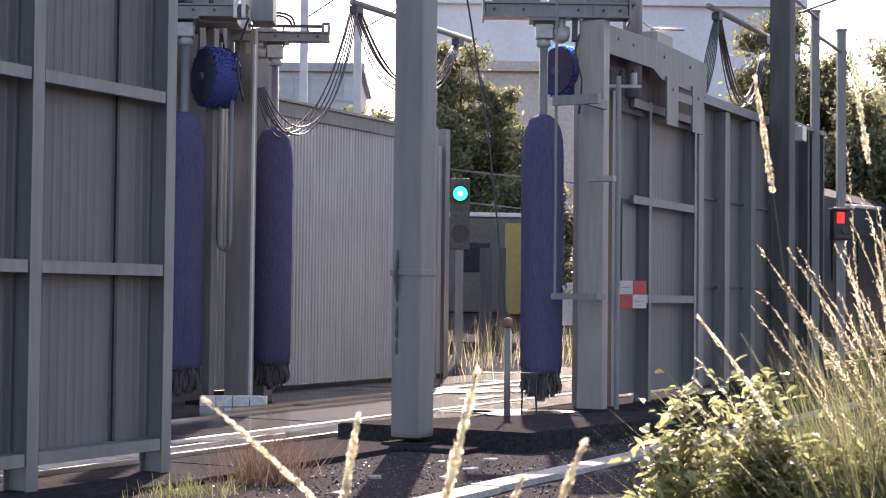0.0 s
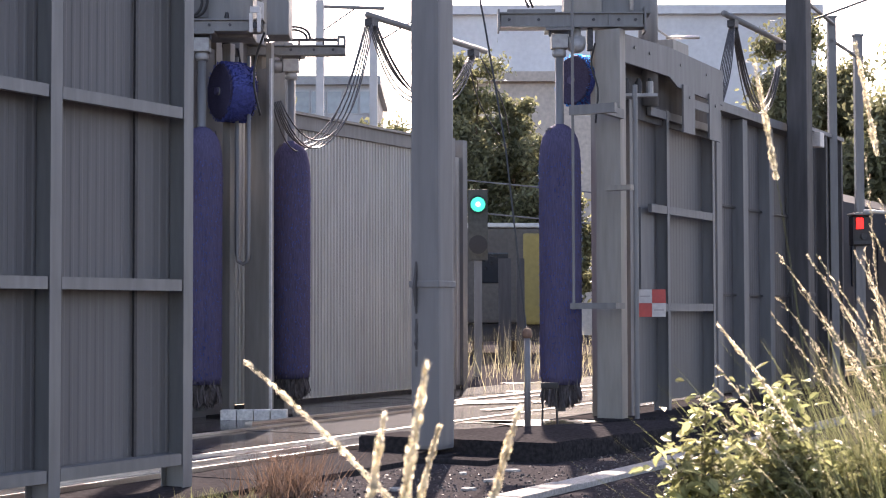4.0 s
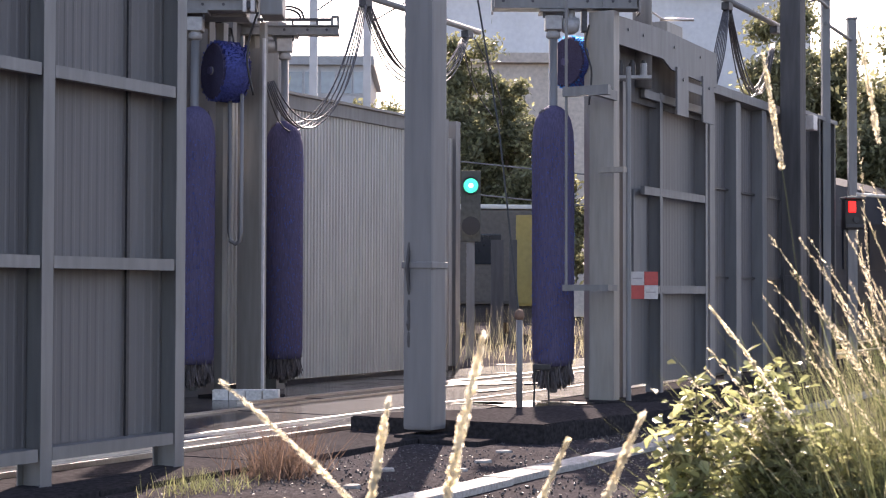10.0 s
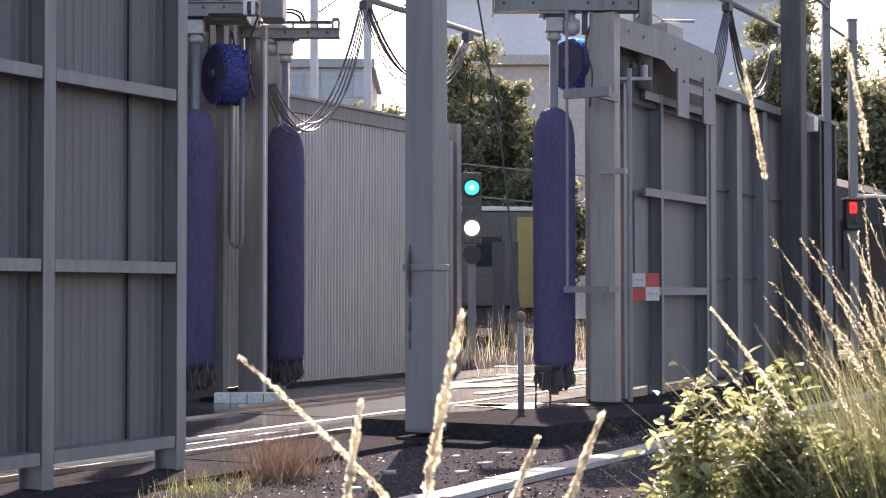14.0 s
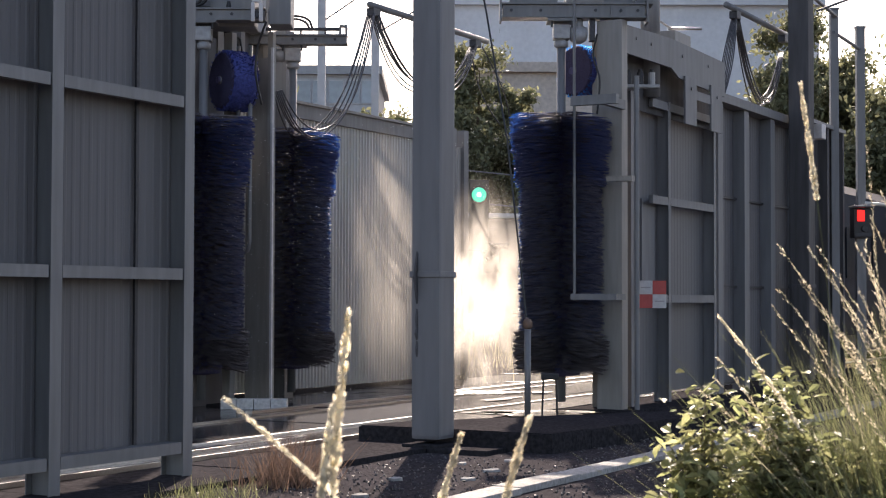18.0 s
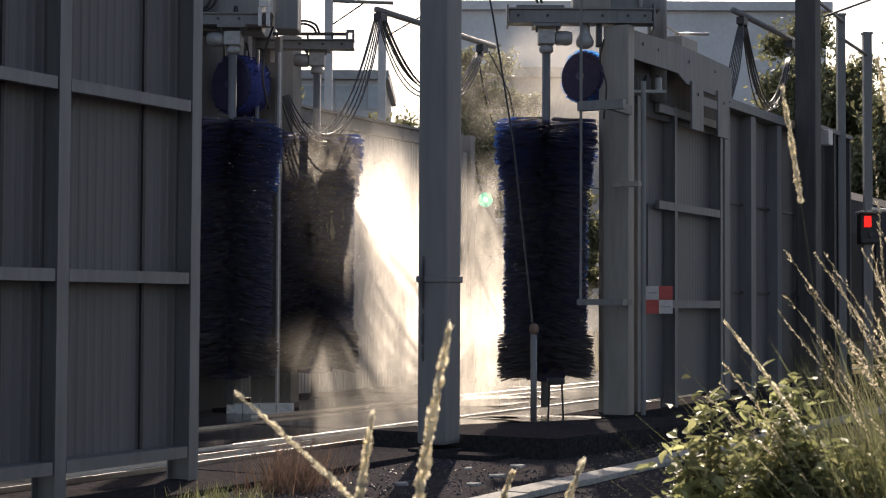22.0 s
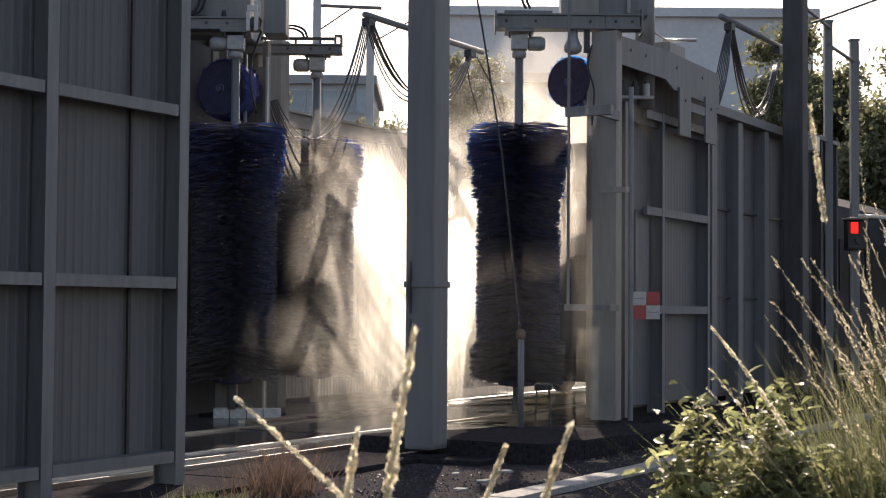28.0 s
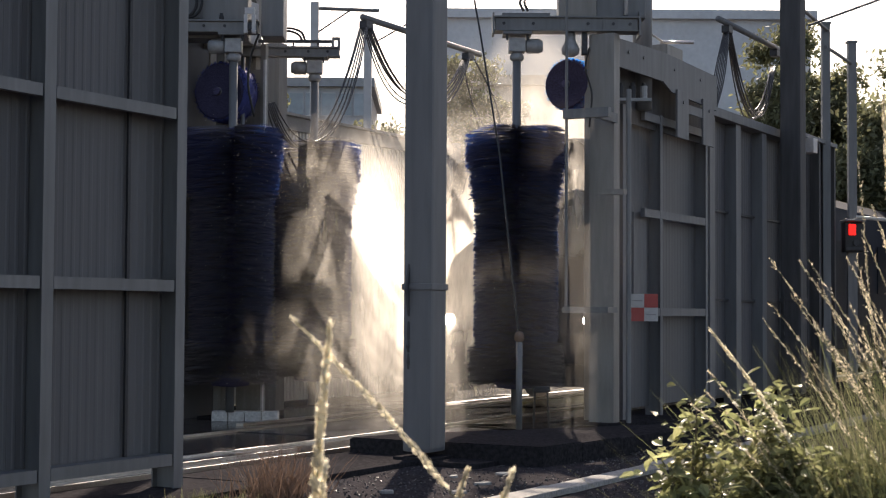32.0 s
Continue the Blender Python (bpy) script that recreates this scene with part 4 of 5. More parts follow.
def nozzle_stand():
    g = thing("nozzle_stand", at(15.69, 7.38, 0, -61), "small dark box on two thin legs", "stand")
    part("box", boxes((-0.09, 0.1, -0.06, 0.06, 0.43, 0.5), bev=0.015), M["black"], g)
    for x in (-0.08, 0.09):
        part("leg", tube(bmesh.new(), [(x, 0, 0.0), (x * 0.8, 0, 0.43)], 0.011, 6), M["black"], g)
    h = thing("concrete_block", at(15.46, 11.17, 0, -61), "row of pale concrete drain blocks", "block")
    for x in (-0.3, -0.1, 0.1, 0.3):
        part("block", boxes((x - 0.095, x + 0.095, -0.1, 0.1, -0.02, 0.11), bev=0.012), M["block"], h)


# ---- trees and plants ----
def tree(x, y, h, spread, n, seed, label, leaf=0.1, base=0.25):
    rng = random.Random(seed)
    g = thing("tree", Matrix.Translation((x, y, 0)), label, "tree", "trees behind the track")
    b = bmesh.new()
    tube(b, [(0, 0, -0.2), (0.05, 0, h * 0.25), (-0.05, 0.05, h * 0.55), (0.05, 0, h * 0.9)], 0.035 * h * 0.6, 8, 0.02)
    part("trunk", b, M["bark"], g)
    tips = []
    for k in range(16):
        z = h * rng.uniform(base, 0.8)
        a = rng.uniform(0, 6.28)
        L = spread * rng.uniform(0.5, 1.0) * (1.15 - 0.6 * z / h)
        e = Vector((L * math.cos(a), L * math.sin(a), z + L * rng.uniform(0.2, 0.7)))
        b = tube(bmesh.new(), [(0, 0, z), (e * 0.5 + Vector((0, 0, z * 0.45))), e], 0.012 * h * 0.5, 6, 0.012)
        part("limb", b, M["bark"], g)
        for u in (0.55, 0.8, 1.0):
            tips.append((Vector((0, 0, z)).lerp(e, u), spread * rng.uniform(0.16, 0.32)))
    for k in range(10):
        tips.append((Vector((rng.uniform(-0.3, 0.3) * spread, rng.uniform(-0.3, 0.3) * spread, h * rng.uniform(0.75, 1.0))), spread * rng.uniform(0.15, 0.26)))
    vs, fs = [], []
    for i in range(int(n * 2.2)):
        c, r = tips[rng.randrange(len(tips))]
        d = Vector((rng.gauss(0, 1), rng.gauss(0, 1), rng.gauss(0, 0.8)))
        q = c + d * r * 0.55
        u = Vector((rng.gauss(0, 1), rng.gauss(0, 1), rng.gauss(0, 1))).normalized()
        v = u.orthogonal().normalized()
        v.rotate(Matrix.Rotation(rng.uniform(0, 6.28), 3, u))
        w = u.cross(v)
        s = leaf * rng.uniform(0.6, 1.3)
        b0 = len(vs)
        vs += [q - v * s, q + w * s * 0.45, q + v * s, q - w * s * 0.45]
        fs.append((b0, b0 + 1, b0 + 2, b0 + 3))
    soup("crown", vs, fs, M["leaf"], g)
    return g


def blade_soup(rng, vs, fs, x, y, z, h, w, lean, curve=0.3, segs=5):
    """One bent grass blade."""
    a = rng.uniform(0, 6.28)
    side = Vector((math.cos(a), math.sin(a), 0))
    b0 = len(vs)
    for k in range(segs + 1):
        u = k / segs
        c = Vector((x + lean[0] * u + lean[0] * curve * u * u, y + lean[1] * u, z + h * u * (1 - 0.15 * u * abs(lean[0]))))
        ww = w * (1 - u * 0.92)
        vs += [c - side * ww, c + side * ww]
    for k in range(segs):
        fs.append((b0 + 2 * k, b0 + 2 * k + 1, b0 + 2 * k + 3, b0 + 2 * k + 2))


def seed_head(bm, pts, w, rng, n=30):
    """A slender spike of overlapping grains along a line."""
    P = [Vector(p) for p in pts]
    for i in range(n):
        u = (i + rng.random()) / n * (len(P) - 1)
        k = min(int(u), len(P) - 2)
        c = P[k].lerp(P[k + 1], u - k)
        d = (P[k + 1] - P[k]).normalized()
        o = Vector((rng.gauss(0, 1), rng.gauss(0, 1), rng.gauss(0, 1))).normalized()
        o = (o - d * o.dot(d)).normalized()
        t = i / n
        ww = w * rng.uniform(0.45, 0.95) * (1 - 0.45 * t) * (0.75 + 0.5 * abs(math.sin(t * 11 + n)))
        m = c + o * ww * 0.5
        e = d * w * rng.uniform(0.8, 1.3) + o * ww * rng.uniform(0.1, 0.8)
        s = d.cross(o) * ww * 0.6
        q = [m - e * 0.4, m + s, m + e * 0.6, m - s]
        v = [bm.verts.new(x) for x in q]
        bm.faces.new((v[0], v[1], v[2]))
        bm.faces.new((v[0], v[2], v[3]))
    return bm


def stem(name, tip, d, lean, head, w, seed, label, sprays=0, arch=2.2, paint="straw"):
    """A tall dry grass stem; tip and its lean at the top, foot in the soil below."""
    rng = random.Random(seed)
    foot = (tip[0] + lean * 0.75, d + 0.02, -0.08)
    g = thing("grass_stem", Matrix.Translation(foot), label, "grass", "tall grass stems")
    H = tip[1] + 0.08
    wob = rng.uniform(-0.02, 0.02) if sprays else 0.0
    pts = []
    for i in range(25):
        u = i / 24
        pts.append(Vector((-lean * 0.75 * u ** arch + wob * math.sin(u * 7), wob * math.sin(u * 5), H * u)))
    part("stalk", tube(bmesh.new(), pts, 0.0016, 5, 0.0009), M["blade"], g)
    k = max(2, round(24 * (1 - head)))
    bm = seed_head(bmesh.new(), pts[k:], w, rng, 110 if sprays else 210)
    for j in range(sprays):
        u = k + (24 - k) * (j + rng.random() * 0.7) / max(1, sprays)
        i = min(int(u), 23)
        c = pts[i].lerp(pts[i + 1], u - i)
        dd = (pts[i + 1] - pts[i]).normalized()
        o = Vector((rng.gauss(0, 1), rng.gauss(0, 1), rng.gauss(0, 1)))
        o = (o - dd * o.dot(dd)).normalized()
        ln = rng.uniform(0.015, 0.04) * (1.2 - 0.6 * j / sprays)
        seed_head(bm, [c, c + (dd * 0.85 + o * 0.4) * ln * 0.5, c + (dd * 0.95 + o * 0.45) * ln], w * 0.75, rng, 9)
    part("seed_head", bm, M[paint], g)
    return g


def weeds():
    """Dense dry grass bank in the foreground."""
    rng = random.Random(21)
    for nm, n, m, tall, lab in (("grass_bank", 4000, "blade", 1.0, "dense green and straw coloured long grass"),
                                ("dry_grass", 320, "dry", 1.0, "dry straw coloured long grass in sunlight")):
        vs, fs = [], []
        for i in range(n):
            x = 1.2 + abs(rng.gauss(0, 0.25)) if rng.random() < 0.4 else rng.uniform(1.25, 1.95)
            y = rng.uniform(4.7, 5.7)
            k = min(1.0, max(0.0, (x * 5 / y - 1.0) / 0.5))
            top = (0.62 + 0.68 * k) * tall
            ln = max(-0.42, min(0.35, rng.gauss(-0.08, 0.2)))
            blade_soup(rng, vs, fs, x, y, -0.05, top * rng.uniform(0.5, 1.05), rng.uniform(0.0015, 0.005), (ln, rng.gauss(0, 0.12)), rng.uniform(-0.3, 1.0), 7)
        tagged(soup(nm, vs, fs, M[m]), lab, "grass", kind="stuff")


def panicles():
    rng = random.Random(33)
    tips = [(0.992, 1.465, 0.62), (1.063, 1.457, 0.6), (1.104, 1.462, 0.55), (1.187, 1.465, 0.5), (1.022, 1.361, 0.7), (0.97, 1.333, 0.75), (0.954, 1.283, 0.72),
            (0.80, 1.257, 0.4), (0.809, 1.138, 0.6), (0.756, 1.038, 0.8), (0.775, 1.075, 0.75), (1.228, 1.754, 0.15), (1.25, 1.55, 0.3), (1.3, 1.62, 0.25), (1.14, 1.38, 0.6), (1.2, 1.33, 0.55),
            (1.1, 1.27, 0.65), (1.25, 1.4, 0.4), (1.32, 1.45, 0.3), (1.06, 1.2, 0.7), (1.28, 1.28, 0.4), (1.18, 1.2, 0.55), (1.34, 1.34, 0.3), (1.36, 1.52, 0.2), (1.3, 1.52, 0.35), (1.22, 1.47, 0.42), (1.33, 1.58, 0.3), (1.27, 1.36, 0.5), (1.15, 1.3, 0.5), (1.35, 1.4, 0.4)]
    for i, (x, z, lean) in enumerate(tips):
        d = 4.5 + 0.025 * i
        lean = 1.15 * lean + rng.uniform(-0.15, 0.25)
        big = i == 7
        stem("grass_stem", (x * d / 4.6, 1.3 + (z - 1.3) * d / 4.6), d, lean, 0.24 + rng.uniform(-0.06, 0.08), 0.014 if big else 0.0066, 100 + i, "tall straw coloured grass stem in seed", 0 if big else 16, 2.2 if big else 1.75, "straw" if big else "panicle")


def bramble(x, y, h, r, n, seed, label):
    rng = random.Random(seed)
    g = thing("bush", Matrix.Translation((x, y, -0.05)), label, "bush", "bushes in the foreground")
    canes = []
    for k in range(14):
        a = rng.uniform(0, 6.28)
        R = r * rng.uniform(0.2, 1.0)
        e = Vector((R * math.cos(a), R * math.sin(a) * 0.6, h * rng.uniform(0.6, 1.0) * (1.1 - 0.45 * R / r)))
        pts = [Vector((0.1 * math.cos(a), 0.1 * math.sin(a), 0)), Vector((e.x * 0.5, e.y * 0.5, e.z * 0.75)), e]
        part("cane", tube(bmesh.new(), pts, 0.005, 6, 0.002), M["bark"], g)
        canes.append(pts)
    vs, fs = [], []
    for i in range(n):
        pts = canes[rng.randrange(len(canes))]
        u = rng.random() ** 0.6 * 2
        k = min(int(u), 1)
        c = pts[k].lerp(pts[k + 1], u - k) + Vector((rng.gauss(0, 0.05), rng.gauss(0, 0.05), rng.gauss(0, 0.04)))
        u = Vector((rng.gauss(0, 0.6), rng.gauss(0, 0.6), 1)).normalized()
        v = Vector((rng.gauss(0, 1), rng.gauss(0, 1), rng.gauss(-0.5, 0.5)))
        v = (v - u * v.dot(u)).normalized()
        w = u.cross(v)
        s = rng.uniform(0.01, 0.032)
        b0 = len(vs)
        vs += [c - v * s, c - v * s * 0.3 + w * s * 0.5 + u * s * 0.12, c + v * s * 0.5 + w * s * 0.38 + u * s * 0.1, c + v * s * 1.2 - u * s * 0.2,
               c + v * s * 0.5 - w * s * 0.38 + u * s * 0.1, c - v * s * 0.3 - w * s * 0.5 + u * s * 0.12]
        fs += [(b0, b0 + 1, b0 + 2, b0 + 3), (b0, b0 + 3, b0 + 4, b0 + 5)]
    soup("leaves", vs, fs, M["hedge"], g)
    return g


def low_weeds():
    """Rusty and green weeds at the foot of the screen, pale grass beyond the track."""
    rng = random.Random(12)
    for nm, s, p, ls, n, h, m, lab in (("weed_patch", 8.6, 6.6, 0.24, 260, 0.16, "blade", "low green weeds at the foot of the screen"),
                                       ("weed_patch", 9.6, 6.65, 0.2, 480, 0.44, "rust", "rust coloured dry weeds on the ballast"),
                                       ("weed_patch", 31.0, 13.2, 4.0, 900, 1.1, "dry", "pale dry grass beyond the wash")):
        vs, fs = [], []
        for i in range(n):
            q = at(s + rng.gauss(0, ls), p + rng.gauss(0, ls * 0.6)).translation
            blade_soup(rng, vs, fs, q.x, q.y, -0.08, h * rng.uniform(0.4, 1.1), 0.004, (rng.gauss(0, h * (0.3 if h < 0.9 else 0.14)), rng.gauss(0, h * 0.3)), segs=3)
        tagged(soup(nm, vs, fs, M[m]), lab, "weeds", kind="stuff")


# ---- far things ----
def office(x0, x1, y, z0, z1, rows, cols, m, label, win_z, roof="dark"):
    g = thing("building", Matrix.Translation((x0, y, 0)), label, "building", "buildings behind")
    W = x1 - x0
    part("wall", boxes((0, W, 0, 12, z0, z1)), M[m], g)
    part("roof", boxes((-0.3, W + 0.3, -0.35, 12.3, z1, z1 + 0.5)), M[roof], g)
    if rows:
        me = fr = None
        cw = W / cols
        for r in range(rows):
            for c in range(cols):
                zb = win_z[0] + r * win_z[1]
                mm = Matrix.Translation((c * cw, 0, zb))
                if me is None:
                    o = part("window", boxes((0.04 * cw, 0.96 * cw, -0.06, 0.02, 0, win_z[2])), M["pale_b"], g)
                    q = part("pane", boxes((0.09 * cw, 0.91 * cw, -0.09, -0.061, 0.08, win_z[2] - 0.08)), M["pane"], o)
                    me, fr = o.data, q.data
                    o.matrix_basis = mm
                else:
                    o = share("window", me, g, mm)
                    share("pane", fr, o, Matrix.Identity(4))
    return g


def far_train():
    """A yellow train standing on another track."""
    g = thing("parked_train", Matrix.Translation((0.2, 47, 0)) @ Matrix.Rotation(radians(8), 4, "Z"), "yellow train standing on a track behind", "train")
    part("body", boxes((-6, 3.0, 0, 2.8, 0.9, 3.75), bev=0.1), M["umber"], g)
    part("end", boxes((2.2, 3.05, -0.02, 2.82, 0.85, 3.6), bev=0.08), M["yellow"], g)
    part("roof", boxes((-6, 3.0, -0.05, 2.85, 3.76, 3.9), bev=0.05), M["trainw"], g)
    for i in range(6):
        part("window", boxes((-5.4 + 1.25 * i, -4.5 + 1.25 * i, -0.03, -0.005, 2.1, 3.0), bev=0.02), M["glass"], g)
    part("underframe", boxes((-6, 3, 0.2, 2.6, 0.35, 0.88)), M["dark"], g)


def backdrop():
    """Distant embankment and wires."""
    g = thing("fence", Matrix.Translation((0, 40, 0)), "distant wire fence with pale rails", "fence")
    for z in (4.6, 3.8):
        part("rail", tube(bmesh.new(), [(-1, 0, z + 0.15), (6, 0, z - 0.55)], 0.02, 6), M["galv"], g)
    for x in (0.35, 1.55, 1.95):
        w = 0.1 if x != 1.55 else 0.16
        part("post", boxes((x - w, x + w, -0.05, 0.05, -0.1, 2.6 if x > 1 else 2.8)), M["dark_pole"], g)
    c = thing("catenary_frame", Matrix.Translation((0, 36, 0)), "grey catenary arm with stay wires", "catenary")
    for x, h in ((-2.83, 8.42), (-1.6, 7.9)):
        part("post", boxes((x - 0.09, x + 0.09, -0.09, 0.09, -0.1, h), bev=0.02), M["pale_b"], c)
    part("beam", tube(bmesh.new(), [(-2.83, 0.1, 8.3), (-1.35, 0.1, 8.25)], 0.04, 6), M["galv"], c)
    for a, b in (((-2.75, 0.1, 7.75), (-2.0, 0.1, 8.27)), ((-1.55, 0.1, 7.45), (-0.7, 0.1, 7.95))):
        part("stay", tube(bmesh.new(), [a, b], 0.018, 5), M["dark"], c)
    d = thing("overhead_wire", Matrix.Translation((0, 20, 0)), "thin black overhead contact wire", "wire")
    part("wire", tube(bmesh.new(), [(4.75, 0, 5.0), (8.6, 3, 6.72)], 0.016, 6), M["dark_pole"], d)


def train(label):
    """The train that creeps into the wash, its nose at the origin, facing down the track."""
    g = thing("train", at(27.2, 9.52), label, "train")
    bm = bmesh.new()
    prof = [(-1.4, 0.62), (-1.44, 1.1), (-1.42, 2.6), (-1.25, 3.45), (-0.8, 3.72), (0.8, 3.72), (1.25, 3.45), (1.42, 2.6), (1.44, 1.1), (1.4, 0.62)]
    rings = []
    for x, k, dz in ((0.0, 0.86, 0.0), (0.12, 0.95, 0.0), (0.5, 1.0, 0.0), (22.0, 1.0, 0.0)):
        rings.append([bm.verts.new((x + (0.35 * max(0, (z - 1.6) / 2.1) if x < 1 else 0), y * k, z * (1 if z < 1 else 0.985 + 0.015 * k))) for y, z in prof])
    n = len(prof)
    for A, B in zip(rings, rings[1:]):
        for j in range(n):
            bm.faces.new((A[j], A[(j + 1) % n], B[(j + 1) % n], B[j]))
    bm.faces.new(rings[0])
    bm.faces.new(rings[-1][::-1])
    part("body", bm, M["navy"], g)
    part("windscreen", boxes((0.05, 0.2, -1.05, 1.05, 2.05, 3.0), bev=0.05), M["glass"], g)
    for y in (-1.2, 1.2):
        hd = part("headlight", lathe(bmesh.new(), [(0.06, -0.03), (0.075, 0.02)], 16, Matrix.Translation((-0.0, y * 0.88, 1.2)) @ Matrix.Rotation(radians(-90), 4, "Y")), M["head_l"], g)
        part("bezel", lathe(bmesh.new(), [(0.08, -0.03), (0.1, -0.03), (0.1, 0.015), (0.08, 0.015)], 18, Matrix.Translation((0.0, y * 0.88, 1.2)) @ Matrix.Rotation(radians(-90), 4, "Y")), M["dark"], hd)
        part("buffer", lathe(bmesh.new(), [(0.07, 0), (0.07, 0.3), (0.16, 0.31), (0.16, 0.36)], 14, Matrix.Translation((0.05, y, 0.95)) @ Matrix.Rotation(radians(-90), 4, "Y")), M["dark"], g)
    part("coupler", boxes((-0.3, 0.3, -0.15, 0.15, 0.7, 1.0), bev=0.03), M["dark"], g)
    part("skirt", boxes((0.15, 21.5, -1.2, 1.2, 0.3, 0.615)), M["dark"], g)
    for i in range(9):
        for y in (-1.455, 1.43):
            part("side_window", boxes((2.0 + i * 2.1, 3.5 + i * 2.1, y, y + 0.025, 1.75, 2.75)), M["train_glass"], g)
    for x in (2.2, 4.6, 16.5, 18.9):
        for y in (-0.74, 0.74):
            wh = part("wheel", lathe(bmesh.new(), [(0.46, -0.06), (0.46, 0.06)], 24, Matrix.Translation((x, y, 0.49)) @ Matrix.Rotation(radians(90), 4, "X")), M["rail"], g)
            part("axle_box", boxes((x - 0.14, x + 0.14, y * 1.25 - 0.05, y * 1.25 + 0.05, 0.38, 0.6), bev=0.02), M["dark"], wh)
    return g


# ---- spray ----
PUFFS = []
MIST = [mist_mat("fine_spray", 0.8, 1.5, 0), mist_mat("thin_spray", 0.4, 2.2, 7), mist_mat("dense_spray", 1.0, 1.0, 13), mist_mat("light_haze", 0.11, 1.2, 23), mist_mat("high_haze", 0.2, 1.2, 31),
        mist_mat("ground_haze", 0.2, 1.3, 41), mist_mat("rising_haze", 0.28, 1.3, 53)]


def puff(x, y, z, rx, rz, start, rise, kind=0, drift=(0, 0), seed=0):
    """One bent, ragged veil of spray; it rises from the drain at its start."""
    rng = random.Random(seed)
    bm = bmesh.new()
    n, rings = 24, 6
    bend = rng.uniform(-0.25, 0.25)

    def spot(r, k):
        u, w = r * math.cos(2 * math.pi * k / n), r * math.sin(2 * math.pi * k / n)
        return bm.verts.new((u, bend * (u * u - 0.3) + 0.12 * math.sin(1.5 * w + 1.5 + seed), w))
    mid = spot(0, 0)
    grid = [[spot((j + 1) / rings, k) for k in range(n)] for j in range(rings)]
    for k in range(n):
        bm.faces.new((mid, grid[0][k], grid[0][(k + 1) % n]))
        for j in range(rings - 1):
            bm.faces.new((grid[j][k], grid[j + 1][k], grid[j + 1][(k + 1) % n], grid[j][(k + 1) % n]))
    o = part("spray_mist", bm, MIST[kind], smooth=True)
    tagged(o, "backlit drifting water spray from the brushes", "mist", "spray", "stuff")
    o.scale = (rx, 1.0, rz)
    PUFFS.append((o, (x, y, z), start, rise, drift, rng.uniform(-25, 25), rng))
    return o


# ---- build ----
ground()
apron()
rails()
kerb_bank()
step_slabs()
cable_trough()
puddle(19.69, 10.29, 0.56, 0.42, 1, "bright wet puddle between the rails", -61)
puddle(20.17, 9.62, 0.15, 0.26, 4, "small bright puddle between the rails", -61)
puddle(16.4, 7.85, 0.66, 0.5, 2, "bright wet puddle under the brush", -61)
puddle(16.2, 8.35, 0.3, 0.2, 6, "bright wet puddle under the brush", -61)
puddle(18.9, 11.86, 0.12, 0.06, 11, "small bright puddle at the foot of the wall", -61)
puddle(19.22, 11.78, 0.2, 0.06, 12, "small bright puddle at the foot of the wall", -61)
puddle(22.5, 11.05, 0.32, 0.14, 13, "bright wet streak beyond the brush", -61)
puddle(25.0, 12.4, 0.3, 0.16, 14, "bright wet streak beyond the brush", -61)
puddle(18.5, 9.4, 0.5, 0.12, 3, "thin wet streak beside the rail")
ballast()
chip(10.26, 6.1, 0.07, 0.03, -58, 1)
chip(10.52, 5.63, 0.065, 0.025, -64, 2)
chip(11.15, 5.74, 0.09, 0.02, -40, 4)
chip(9.27, 5.8, 0.07, 0.03, -70, 5)
chip(11.9, 5.95, 0.08, 0.02, -60, 6)
chip(11.5, 6.2, 0.05, 0.03, -95, 3)
screen_left()
screen_right()
wall_far()
gantry_near()
bracket_near()
gantry_far()
festoon(11.3, (18.36, 21.35), 5.22, ((16.1, 3.9, 18.3, 5.2, 1.0, 6), (18.42, 5.2, 21.3, 5.2, 0.85, 7), (21.4, 5.2, 22.4, 4.1, 0.05, 2)),
        "black festoon cables looped from a carrier rail", (18.25, 21.75), "festoons")
festoon(7.5, (22.4, 24.8), 5.5, ((21.75, 4.2, 22.36, 5.48, 0.05, 7), (22.5, 5.48, 24.7, 5.3, 1.0, 8)),
        "black festoon cables looped above the screen", (22.0, 26.0), "festoons", 2.0, 0.09)
BR_NEAR = brush(17.0, 7.84, "blue bristle washing brush beside the track")
BR_FAR1 = brush(15.07, 11.67, "blue bristle washing brush at the far side")
BR_FAR2 = brush(16.93, 11.65, "blue bristle washing brush by the corrugated wall")
CA_NEAR = carriage(17.0, 7.84, "grey gear motor above the near brush", 1)
CA_FAR1 = carriage(15.07, 11.67, "grey gear motor above a far brush", -1)
CA_FAR2 = carriage(16.93, 11.65, "grey gear motor above a far brush", -1)
DR_FAR = drum_brush(15.55, 11.57, 3.97, 0.375, 0.36, -28, "round blue drum brush high on the far gantry", "drum")
DR_NEAR = drum_brush(17.72, 7.84, 4.1, 0.33, 0.4, -22, "round blue drum brush high on the near gantry", "drum_tip")
def cross_arm(g):
    """Thin arms from the far mast to the slim posts beside it."""
    for a, c in (((0.1, 0.0, 6.3), (2.45, 0.1, 6.24)), ((2.4, 0.12, 5.95), (4.3, 0.15, 5.92))):
        part("cross_arm", tube(bmesh.new(), [a, c], 0.03, 8), M["pole"], g)


